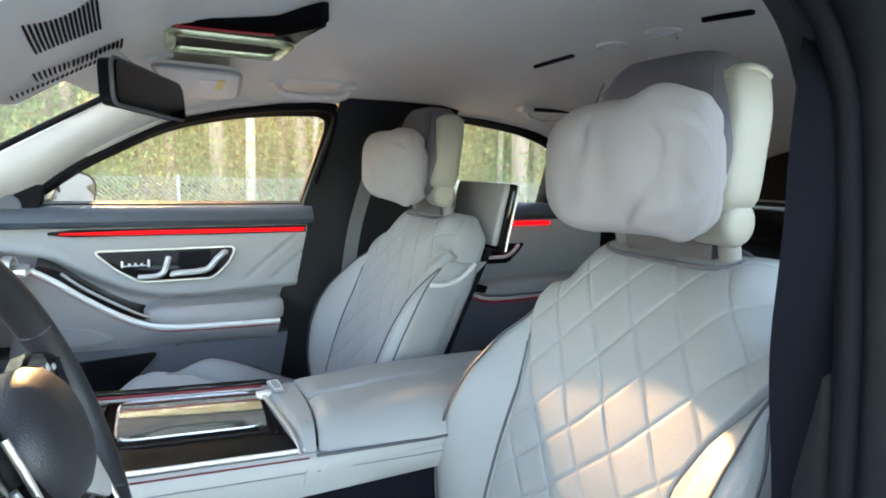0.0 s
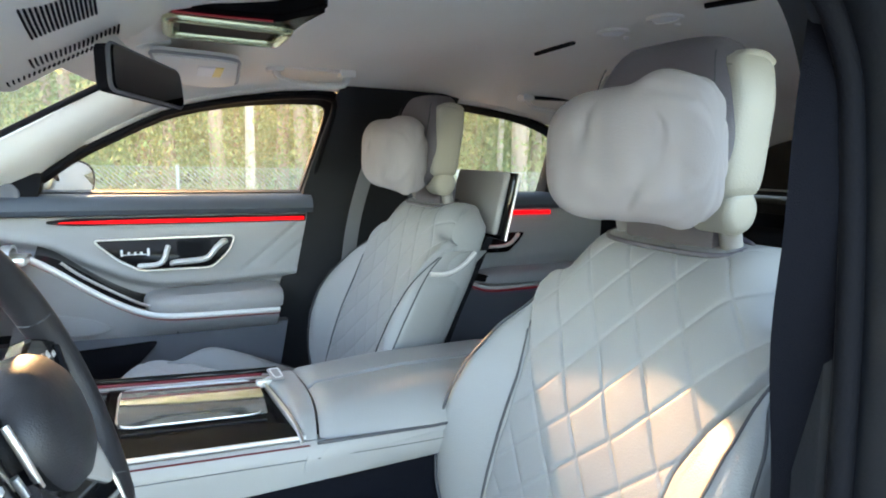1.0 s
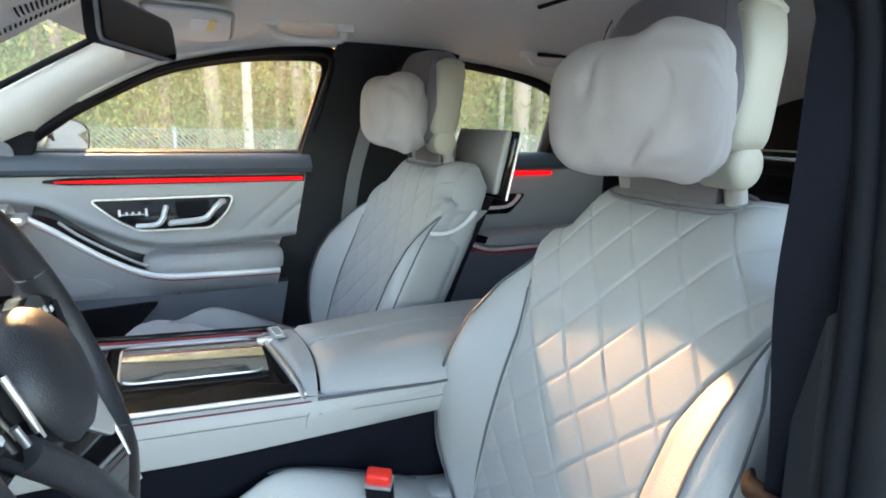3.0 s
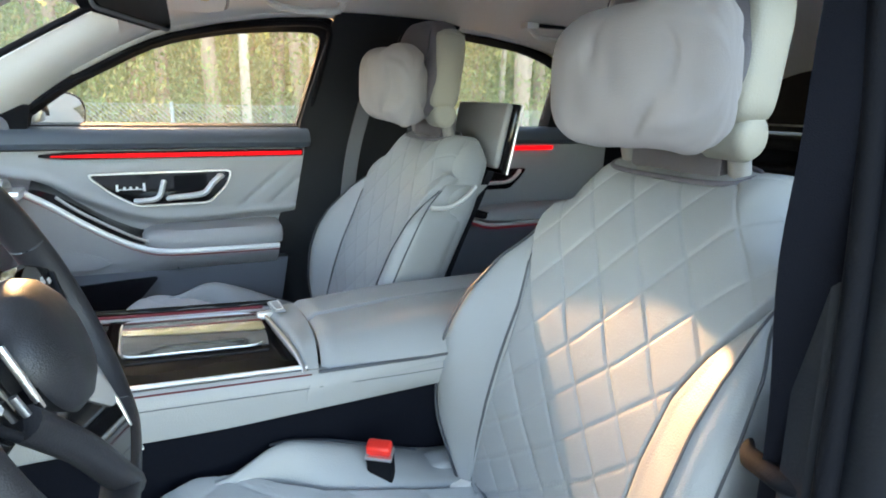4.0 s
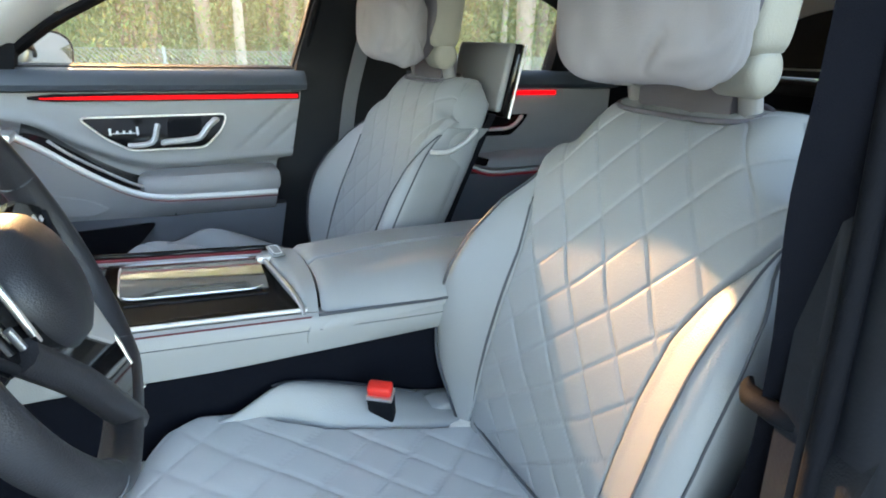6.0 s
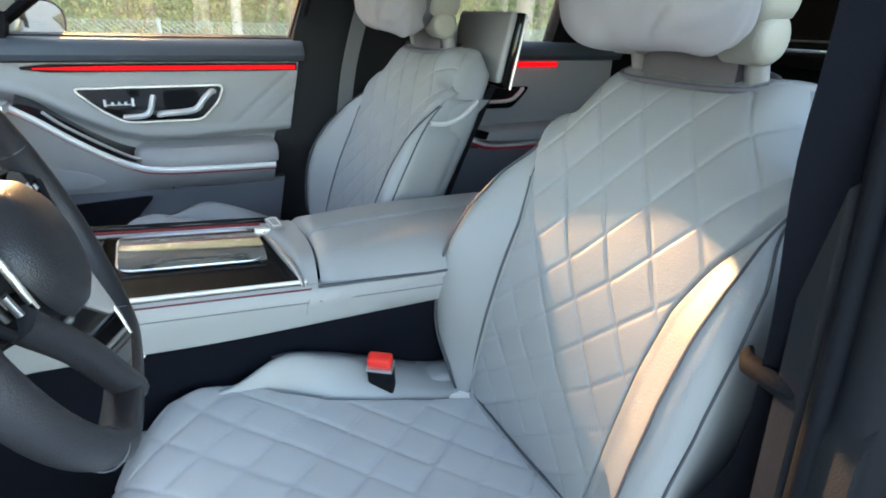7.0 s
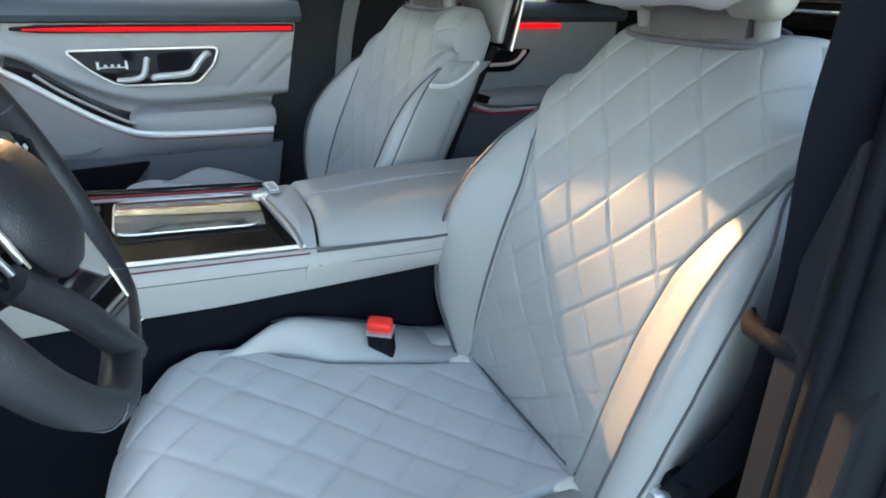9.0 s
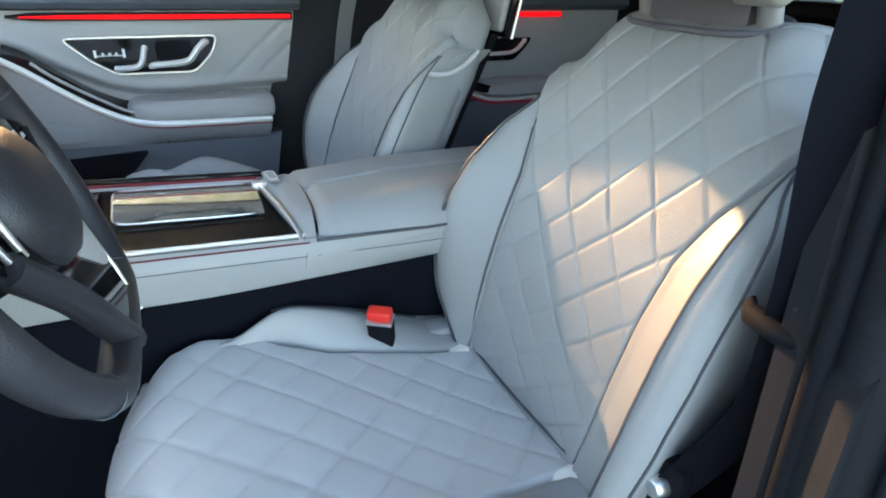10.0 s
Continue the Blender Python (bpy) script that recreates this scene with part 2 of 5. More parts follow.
def plate(outline, axis, at, depth, bevel=0.003, place=None):
    """A bevelled plate from a 2D outline. axis x: outline is (y, z); y: (x, z); z: (x, y)."""
    put = {"x": lambda a, b, d: (at + d, a, b), "y": lambda a, b, d: (a, at + d, b), "z": lambda a, b, d: (a, b, at + d)}[axis]
    bm = bmesh.new()
    lo = [bm.verts.new(put(a, b, 0)) for a, b in outline]
    hi = [bm.verts.new(put(a, b, depth)) for a, b in outline]
    n = len(lo)
    bm.faces.new(lo)
    top = bm.faces.new(hi[::-1])
    for i in range(n):
        bm.faces.new((lo[i], hi[i], hi[(i + 1) % n], lo[(i + 1) % n]))
    bmesh.ops.recalc_face_normals(bm, faces=bm.faces[:])
    if bevel:
        bmesh.ops.bevel(bm, geom=list(top.edges), offset=bevel, segments=2, affect="EDGES")
    return bm


def rounded(pts, r=0.01, n=4):
    """A 2D outline with its corners rounded."""
    out = []
    k = len(pts)
    for i in range(k):
        a, b, c = Vector(pts[i - 1]), Vector(pts[i]), Vector(pts[(i + 1) % k])
        ra, rc = min(r, (a - b).length * 0.45), min(r, (c - b).length * 0.45)
        p, q = b + (a - b).normalized() * ra, b + (c - b).normalized() * rc
        for j in range(n + 1):
            t = j / n
            out.append(tuple((1 - t) ** 2 * p + 2 * t * (1 - t) * b + t * t * q))
    return out


def profile_y(profile, y0, y1, n=2, shift=None):
    """A closed (x, z) profile swept along y; shift(y) moves it by (dx, dz)."""
    rings = []
    for i in range(n + 1):
        y = lerp(y0, y1, i / n)
        dx, dz = shift(y) if shift else (0, 0)
        rings.append([(x + dx, y, z + dz) for x, z in profile])
    return loft(rings)


# ---- car shell ----
EDGE_Y = [-1.7, -1.2, -0.9, -0.64, -0.6, -0.49, -0.29, 0.0, 0.27, 0.38, 0.52, 0.66, 0.8, 1.0, 1.2]
EDGE_Z = [0.95, 1.12, 1.19, 1.235, 1.275, 1.30, 1.325, 1.34, 1.34, 1.33, 1.305, 1.27, 1.20, 1.07, 0.94]


def rail(y):
    """Side rail of the roof: x and z of its inner edge."""
    z = table(y, EDGE_Y, EDGE_Z)
    return 0.815 - 0.5 * (z - 1.03), z


def roof_mid(y):
    return table(y, [-1.6, -1.2, -0.6, 0.0, 0.4, 0.62, 0.74], [1.22, 1.32, 1.40, 1.425, 1.415, 1.385, 1.345])


def ceiling_z(x, y):
    xe, ze = rail(y)
    s = min(1.0, abs(x) / xe)
    return ze + (roof_mid(y) - ze) * (1 - s ** 3.2)


def liner(u, v):
    y = lerp(-1.55, 0.74, v)
    xe, ze = rail(y)
    s = 2 * u - 1
    return (xe * s, y, ceiling_z(xe * s, y))


ceiling = part("ceiling", sheet(liner, 40, 50, (0, 0, 0.02)), HEADLINER)
tagged(ceiling, "beige woven fabric headliner under the roof", "ceiling", kind="structure")


def roof_skin(u, v):
    y = lerp(-1.75, 0.80, v)
    xe, ze = rail(y)
    s = 2 * u - 1
    return ((xe + 0.07) * s, y, ze + 0.02 + (roof_mid(y) + 0.07 - ze) * (1 - abs(s) ** 3.2))


for sg, nm in ((1, "rail_trim_1"), (-1, "rail_trim_2")):
    tagged(part(nm, tube([(sg * (rail(y)[0] + 0.016), y, rail(y)[1] + 0.014) for y in np.linspace(-1.3, 0.86, 50)], 0.024, 10), HEADLINER), "beige fabric edge of the headliner above the doors", "trim", kind="structure")


roof = tagged(part("roof", sheet(roof_skin, 24, 24, (0, 0, 0.012)), PAINT), "dark painted sheet-metal car roof", "car roof", kind="structure")

floor = tagged(part("floor", box(-0.86, 0.86, -1.6, 1.7, 0.20, 0.26, 0.01), CARPET), "black carpeted car floor", "floor", kind="structure")


# body below the belt line, both sides
def body_side(s):
    bm = profile_y([(s * 0.86, 0.18), (s * 0.93, 0.30), (s * 0.955, 0.62), (s * 0.93, 0.93), (s * 0.85, 1.02), (s * 0.84, 1.02), (s * 0.90, 0.90), (s * 0.92, 0.62), (s * 0.89, 0.32), (s * 0.84, 0.2)], -2.3, 1.2 if s > 0 else 0.1, 12)
    return bm


for s, nm in ((1, "body_side_1"), (-1, "body_side_2")):
    tagged(part(nm, body_side(s), PAINT), "dark painted car body side panel", "car body", kind="structure")
tagged(part("bonnet", sheet(lambda u, v: (lerp(-0.9, 0.9, u), lerp(1.55, 3.0, v), 0.99 - 0.12 * v - 0.10 * abs(2 * u - 1) ** 3), 20, 12, (0, 0, -0.4)), PAINT), "dark painted car bonnet ahead of the windscreen", "bonnet", kind="structure")
tagged(part("bulkhead", box(-0.88, 0.88, 1.5, 1.56, 0.2, 0.95, 0.01), CARPET), "black carpeted bulkhead under the dashboard", "bulkhead", kind="structure")


# ---- pillars, windows ----
def tumble(z):
    return 0.82 - 0.5 * (z - 1.03)


def band(outer, inner, depth, lift=0.0):
    """A flat frame in the leaning plane of the side glass, between two (y, z) outlines."""
    bm = bmesh.new()
    rows = []
    for o, i in zip(outer, inner):
        mid = ((o[0] + i[0]) / 2, (o[1] + i[1]) / 2)
        ring = []
        for (y, z), d in ((o, 0.010), (mid, -0.004), (i, 0.006), (i, depth), (o, depth)):
            ring.append((tumble(z) + d - lift, y, z))
        rows.append(ring)
    return loft(rows, True, bm)


def pane(outline, thick=0.004, shift=0.012):
    bm = bmesh.new()
    cy, cz = sum(p[0] for p in outline) / len(outline), sum(p[1] for p in outline) / len(outline)
    outline = [(cy + (y - cy) * 1.03, cz + (z - cz) * 1.05) for y, z in outline]
    a = [bm.verts.new((tumble(z) + shift, y, z)) for y, z in outline]
    b = [bm.verts.new((tumble(z) + shift + thick, y, z)) for y, z in outline]
    bm.faces.new(a)
    bm.faces.new(b[::-1])
    n = len(a)
    for i in range(n):
        bm.faces.new((a[i], b[i], b[(i + 1) % n], a[(i + 1) % n]))
    return bm


def smooth2(pts, n):
    return [(p.x, p.y) for p in spline([(a, b, 0) for a, b in pts], n)]


def pillar_a(s):
    top = spline([(s * 0.70, 1.30, 0.985), (s * 0.672, 1.017, 1.16), (s * 0.655, 0.90, 1.232), (s * 0.63, 0.80, 1.288), (s * 0.60, 0.70, 1.325), (s * 0.60, 0.60, 1.345)], 24)
    low = spline([(s * 0.83, 1.15, 0.97), (s * 0.795, 0.98, 1.066), (s * 0.77, 0.90, 1.13), (s * 0.735, 0.80, 1.195), (s * 0.70, 0.69, 1.255), (s * 0.68, 0.58, 1.30)], 24)

    def fn(u, v):
        i = min(23, int(round(u * 23)))
        p = top[i].lerp(low[i], v)
        return (p.x - s * 0.022 * math.sin(math.pi * v), p.y - 0.006 * math.sin(math.pi * v), p.z)
    return sheet(fn, 23, 8, (s * 0.05, 0.02, 0.01))


for s, nm in ((1, "pillar_1"), (-1, "pillar_2")):
    tagged(part(nm, pillar_a(s), PILLAR_CLOTH), "pale grey cloth-covered windscreen pillar", "pillar", kind="structure")

# windscreen with its black edge
def screen_pt(u, v):
    x = lerp(-0.68, 0.68, u)
    y = lerp(1.62, 0.76, v) + 0.10 * (1 - (2 * u - 1) ** 2)
    z = 1.757 - 0.59 * (lerp(1.62, 0.76, v)) + 0.02
    return (x, y, z)


ws = part("windscreen", sheet(screen_pt, 16, 10, (0, 0.004, 0.006)), GLASS)
ws.visible_shadow = False
tagged(ws, "clear sloping windscreen glass", "windscreen", kind="structure")
for s, nm in ((1, "trim_1"), (-1, "trim_2")):
    tagged(part(nm, tube([(s * 0.685, 1.30, 1.005), (s * 0.668, 1.02, 1.172), (s * 0.65, 0.90, 1.243), (s * 0.625, 0.80, 1.299), (s * 0.60, 0.74, 1.33)], 0.008), BLACK_TRIM), "black edge seal of the windscreen", "seal", kind="structure")

# passenger-side centre pillar and belt
bp = sheet(lambda u, v: (min(0.80, tumble(lerp(0.4, 1.345, v))) - 0.035 + 0.02 * (2 * u - 1) ** 2, lerp(lerp(0.05, -0.17, v), lerp(0.46, 0.215, v), u), lerp(0.4, 1.345, v)), 10, 16, (0.08, 0, 0))
tagged(part("pillar_3", bp, PILLAR_DARK), "black cloth-covered centre pillar of the car", "pillar", kind="structure")
rearp = sheet(lambda u, v: (tumble(lerp(0.6, 1.28, v)) - 0.03, lerp(lerp(-0.66, -0.60, v), -1.5, u), lerp(0.6, 1.28, v) - (0.35 * u if v > 0.5 else 0.0) * (2 * v - 1)), 12, 10, (0.06, 0, 0))
tagged(part("pillar_4", rearp, BLACK_TRIM), "dark rear quarter pillar trim", "pillar", kind="structure")


# ---- doors on the passenger side ----
def door_front():
    d = thing("front_door", "closed front door with light grey leather panel, red light strip and chrome trim", "car door", (0.8, 0.65, 0.3))
    inv = Matrix.Translation((-0.8, -0.65, -0.3))

    def add(name, bm, mat, label="", parent=None):
        if parent is None:
            bmesh.ops.transform(bm, matrix=inv, verts=bm.verts[:])
            return part(name, bm, mat, d, label)
        bmesh.ops.transform(bm, matrix=inv, verts=bm.verts[:])
        return part(name, bm, mat, parent, label)

    def rear(z):
        return 0.285 + (0.98 - z) * 0.2
    gl = [(1.06, 1.03), (0.98, 1.045), (0.919, 1.087), (0.865, 1.125), (0.798, 1.163), (0.663, 1.231), (0.524, 1.267), (0.405, 1.284), (0.30, 1.291), (0.262, 1.288), (0.25, 1.264), (0.271, 1.156), (0.301, 1.025)]
    ou = [(1.14, 1.0), (1.03, 1.035), (0.95, 1.10), (0.88, 1.148), (0.80, 1.192), (0.662, 1.262), (0.524, 1.298), (0.39, 1.322), (0.28, 1.334), (0.222, 1.328), (0.205, 1.30), (0.225, 1.156), (0.262, 0.99)]
    add("window_frame", band(smooth2(ou, 40), smooth2(gl, 40), 0.018), BLACK_TRIM)
    seal = add("window_seal", tube([(tumble(z) - 0.012, y, z) for y, z in smooth2([((a + c) / 2 * 1.0, (b + e) / 2) for (a, b), (c, e) in zip(ou, gl)], 40)], 0.009), BLACK_TRIM)
    g = add("window_pane", pane(smooth2(gl, 40)), GLASS, "clear side window glass")
    g.visible_shadow = False
    add("corner_cover", plate(rounded([(1.20, 0.985), (0.975, 1.0), (0.955, 1.085), (1.06, 1.078), (1.20, 1.02)], 0.012), "x", 0.770, 0.05), BLACK_TRIM)
    spk = add("speaker", loft([[(0.772 - h, 1.035 + r * math.cos(q), 1.030 + r * math.sin(q)) for q in [k * math.pi / 12 for k in range(24)]] for r, h in ((0.030, 0), (0.030, 0.006), (0.025, 0.009), (0.012, 0.006))]), LOWER_TRIM, "round grey tweeter grille")
    # dark leather top of the door
    top = [(0.86, 1.022), (0.80, 1.030), (0.765, 1.024), (0.748, 1.008), (0.743, 0.990), (0.752, 0.976), (0.80, 0.970), (0.86, 0.97)]
    add("upper_trim", profile_y(top, 0.275, 1.14, 14), BLUE_TRIM, "dark blue-grey leather door top")
    add("waist_seal", profile_y([(0.80, 1.026), (0.850, 1.026), (0.850, 1.038), (0.842, 1.038), (0.835, 1.034), (0.805, 1.034)], 0.29, 1.05), RUBBER)
    add("light_strip", loft([[(0.762, y, 0.957 - 0.0052 * w), (0.762, y, 0.957 + 0.0052 * w), (0.775, y, 0.957 + 0.0056 * w), (0.775, y, 0.957 - 0.0056 * w)] for y, w in ((0.30, 1), (0.5, 1), (0.75, 1.0), (0.85, 0.75), (0.93, 0.3))]), GLOW, "glowing red ambient light strip")

    add("strip_housing", loft([[(0.7645, y, 0.958 - h), (0.7645, y, 0.958 + h), (0.78, y, 0.958 + h), (0.78, y, 0.958 - h)] for y, h in ((0.295, 0.010), (0.6, 0.010), (0.90, 0.009), (0.955, 0.003))]), BLACK_TRIM)

    # main panel with its sweeping hollow
    def hollow(y):
        return table(y, [0.28, 0.45, 0.6, 0.7, 0.78, 0.86, 0.95, 1.1], [0.795, 0.790, 0.782, 0.785, 0.805, 0.845, 0.90, 0.93])

    def panel(u, v):
        z = lerp(0.66, 0.97, v)
        y = lerp(rear(z), 1.12, u)
        k = smooth((hollow(y) - z) / 0.03)
        x = 0.772 + 0.012 * math.sin((y - 0.3) * 2.2) * 0.5 + 0.026 * k
        w = hollow(y) - z
        if -0.02 < w < 0.03:
            x -= 0.006 * math.cos((w - 0.005) / 0.025 * math.pi / 2)
        # stitched diagonal seams at the rear of the panel
        if y < 0.62 and z > hollow(y) + 0.01:
            for c in (-0.08, 0.0, 0.08, 0.16):
                q = (z - 0.80) - (0.30 + c - y) * 0.85 - 0.02
                x += 0.0070 * math.exp(-(q / 0.0050) ** 2)
        return (x, y, z)
    add("panel", sheet(panel, 90, 60, (0.03, 0, 0)), DOOR_LEATHER, "light grey leather door panel with stitched seams")

    # armrest
    rings = []
    for y, k in ((0.372, 0.55), (0.380, 0.9), (0.40, 1.0), (0.5, 1.0), (0.62, 1.0), (0.69, 0.96), (0.725, 0.8), (0.745, 0.45)):
        xo, h = lerp(0.775, 0.685, k), 0.030 * k
        zc = 0.728 + 0.004 * (y - 0.5)
        rings.append([(0.80, y, zc - h), (xo + 0.02, y, zc - h), (xo + 0.004, y, zc - h * 0.75), (xo, y, zc - h * 0.2), (xo + 0.003, y, zc + h * 0.5), (xo + 0.014, y, zc + h * 0.95), (xo + 0.05, y, zc + h * 1.05), (0.80, y, zc + h * 1.1)])
    add("armrest", loft(rings), DOOR_LEATHER, "padded grey leather armrest")
    line = [(0.99, 0.875), (0.94, 0.842), (0.88, 0.795), (0.816, 0.750), (0.75, 0.717), (0.683, 0.706), (0.55, 0.701), (0.392, 0.698)]
    curve = spline([(lerp(0.682, 0.715, smooth((y - 0.66) / 0.14)), y, z) for y, z in line], 50)
    add("grip", loft([[(0.72, p.y, p.z + 0.008), (0.72, p.y, p.z + 0.030 * math.sin(math.pi * min(1, i / 26)) ** 0.6 + 0.010), (0.79, p.y, p.z + 0.034), (0.79, p.y, p.z)] for i, p in enumerate(curve[2:30])]), GLOSS, "gloss black door pull")
    add("chrome_line", tube([(p.x - 0.003, p.y, p.z) for p in curve], 0.0085, 8, flat=0.6), SILVER, "satin chrome trim line")
    add("chrome_lip", tube(spline([(0.716, 0.925, 0.862), (0.716, 0.88, 0.822), (0.716, 0.80, 0.768), (0.716, 0.735, 0.732), (0.716, 0.68, 0.728)], 26), 0.004, 6), CHROME)
    add("lower_light", tube([(p.x + 0.002, p.y, p.z - 0.011) for p in curve], 0.0018, 6), DIMGLOW, "dim red light line")

    # mid and lower panels
    def mid(u, v):
        p = curve[min(49, int(round(u * 49)))]
        z = lerp(p.z - 0.004, lerp(0.650, 0.635, u), v)
        y = lerp(p.y, max(p.y, rear(z) + 0.02), 1 if p.y < 0.42 else 0)
        return (p.x + 0.003 + (0.736 - p.x) * v ** 1.5, y + (0.06 * v if u < 0.1 else 0), z)
    add("lower_panel", sheet(mid, 49, 10, (0.05, 0, 0)), DOOR_LEATHER, "grey leather lower door panel")
    add("seam", tube([(0.716, 0.667, 0.700), (0.722, 0.665, 0.668), (0.735, 0.664, 0.636)], 0.002, 5), PIPING)

    def kick(u, v):
        z = lerp(0.28, 0.645, v)
        y = lerp(rear(z) + 0.005, 1.15, u)
        return (0.742 - 0.012 * math.sin(math.pi * v), y, z)
    add("kick_panel", sheet(kick, 30, 14, (0.04, 0, 0)), LOWER_TRIM, "dark blue-grey lower door trim")
    add("pocket", plate(rounded([(0.71, 0.628), (0.95, 0.620), (1.08, 0.60), (1.08, 0.50), (0.86, 0.50), (0.775, 0.555)], 0.02), "x", 0.7285, -0.004, 0.002), BLACK_TRIM, "black map pocket opening")
    add("bezel", plate(rounded([(1.02, 0.745), (0.86, 0.705), (0.815, 0.675), (0.86, 0.660), (1.02, 0.668)], 0.015), "x", 0.728, -0.005, 0.003), DOOR_LEATHER)
    # switch plate with handle
    sw = add("switch_plate", plate(rounded([(0.857, 0.905), (0.503, 0.908), (0.520, 0.868), (0.567, 0.823), (0.748, 0.823), (0.80, 0.855)], 0.018), "x", 0.776, -0.012, 0.003), GLOSS, "gloss black switch plate")
    rim = [(a, b) for a, b in rounded([(0.860, 0.908), (0.500, 0.911), (0.517, 0.868), (0.565, 0.820), (0.750, 0.820), (0.803, 0.853)], 0.018)]
    add("plate_rim", tube([(0.765, y, z) for y, z in rim], 0.003, 6, closed=True, up=(1, 0, 0)), CHROME, "", sw)
    add("door_handle", tube(spline([(0.764, 0.668, 0.838), (0.752, 0.655, 0.842), (0.748, 0.61, 0.845), (0.748, 0.577, 0.852), (0.748, 0.555, 0.878), (0.750, 0.538, 0.893), (0.762, 0.532, 0.895)], 22), 0.0120, 8, flat=0.7, up=(1, 0, 0)), SILVER, "chrome inner door handle", sw)
    add("seat_switch", tube(spline([(0.762, 0.752, 0.834), (0.755, 0.735, 0.835), (0.755, 0.705, 0.838), (0.755, 0.69, 0.85), (0.755, 0.682, 0.875), (0.760, 0.678, 0.886)], 18), 0.0105, 8, flat=0.7, up=(1, 0, 0)), SILVER, "chrome seat-shaped adjuster switch", sw)
    add("handle_recess", plate(rounded([(0.655, 0.90), (0.565, 0.902), (0.575, 0.86), (0.655, 0.852)], 0.012), "x", 0.7635, -0.002, 0.001), BLACK_TRIM, "", sw)
    bm = bmesh.new()
    for y, h in ((0.792, 0.012), (0.775, 0.005), (0.76, 0.005), (0.745, 0.005), (0.728, 0.014)):
        box(0.7622, 0.7640, y - 0.003, y + 0.003, 0.868 - h / 2, 0.868 + h, 0, bm=bm)
    box(0.7622, 0.7640, 0.728, 0.792, 0.865, 0.867, 0, bm=bm)
    add("switch_marks", bm, WHITE, "small white switch markings", sw)
    return d


def door_rear():
    d = thing("rear_door", "closed rear door with grey leather panel and red light strip", "car door", (0.8, -0.35, 0.3))
    inv = Matrix.Translation((-0.8, 0.35, -0.3))

    def add(name, bm, mat, label="", parent=None):
        bmesh.ops.transform(bm, matrix=inv, verts=bm.verts[:])
        return part(name, bm, mat, parent or d, label)
    gl = [(-0.12, 1.035), (-0.12, 1.18), (-0.13, 1.302), (-0.16, 1.306), (-0.291, 1.294), (-0.40, 1.282), (-0.486, 1.264), (-0.57, 1.238), (-0.618, 1.208), (-0.645, 1.16), (-0.648, 1.10), (-0.650, 1.045)]
    ou = [(-0.08, 1.0), (-0.08, 1.18), (-0.09, 1.335), (-0.16, 1.337), (-0.30, 1.325), (-0.42, 1.310), (-0.52, 1.285), (-0.61, 1.25), (-0.665, 1.21), (-0.70, 1.16), (-0.71, 1.10), (-0.72, 1.0)]
    add("window_frame", band(smooth2(ou, 36), smooth2(gl, 36), 0.018), BLACK_TRIM)
    g = add("window_pane", pane(smooth2(gl, 36)), GLASS, "clear rear side window glass")
    g.visible_shadow = False
    top = [(0.86, 1.028), (0.80, 1.034), (0.765, 1.028), (0.750, 1.008), (0.745, 0.990), (0.754, 0.976), (0.80, 0.970), (0.86, 0.97)]
    add("upper_trim", profile_y(top, -0.92, -0.05, 12), BLUE_TRIM, "dark blue-grey leather door top")
    add("light_strip", loft([[(0.762, y, 0.951), (0.762, y, 0.966), (0.775, y, 0.967), (0.775, y, 0.95)] for y in (-0.635, -0.3, -0.06)]), GLOW, "glowing red ambient light strip")

    def panel(u, v):
        z = lerp(0.60, 0.97, v)
        return (0.774 + 0.016 * smooth((0.80 - z) / 0.05), lerp(-0.90, -0.03, u), z)
    add("panel", sheet(panel, 20, 24, (0.03, 0, 0)), DOOR_LEATHER, "grey leather rear door panel")
    rings = []
    for y, k in ((-0.88, 0.6), (-0.86, 1.0), (-0.6, 1.0), (-0.42, 1.0), (-0.34, 0.8), (-0.28, 0.4)):
        xo, h = lerp(0.78, 0.70, k), 0.030 * k
        rings.append([(0.80, y, 0.722 - h), (xo + 0.02, y, 0.722 - h), (xo, y, 0.722 - h * 0.4), (xo + 0.003, y, 0.722 + h * 0.5), (xo + 0.02, y, 0.722 + h), (0.80, y, 0.722 + h * 1.1)])
    add("armrest", loft(rings), DOOR_LEATHER, "padded grey leather armrest")
    curve = spline([(0.72, -0.22, 0.745), (0.715, -0.27, 0.72), (0.71, -0.335, 0.698), (0.708, -0.42, 0.694), (0.708, -0.60, 0.696), (0.708, -0.86, 0.70)], 30)
    add("chrome_line", tube(curve, 0.006, 8, flat=0.6), SILVER, "satin chrome trim line")
    add("lower_light", tube([p + Vector((0, 0, -0.011)) for p in curve], 0.003, 6), DIMGLOW, "dim red light line")
    add("grip", plate(rounded([(-0.22, 0.76), (-0.30, 0.752), (-0.40, 0.722), (-0.33, 0.714), (-0.25, 0.735)], 0.01), "x", 0.74, -0.02), GLOSS, "gloss black door pull")

    def kick(u, v):
        z = lerp(0.28, 0.69, v)
        return (0.735 + 0.012 * math.cos(math.pi * v), lerp(-0.90, -0.03, u), z)
    add("kick_panel", sheet(kick, 16, 12, (0.05, 0, 0)), LOWER_TRIM, "dark blue-grey lower door trim")
    sw = add("switch_plate", plate(rounded([(-0.25, 0.885), (-0.525, 0.885), (-0.50, 0.852), (-0.455, 0.812), (-0.28, 0.812)], 0.015), "x", 0.777, -0.012, 0.003), GLOSS, "gloss black switch plate")
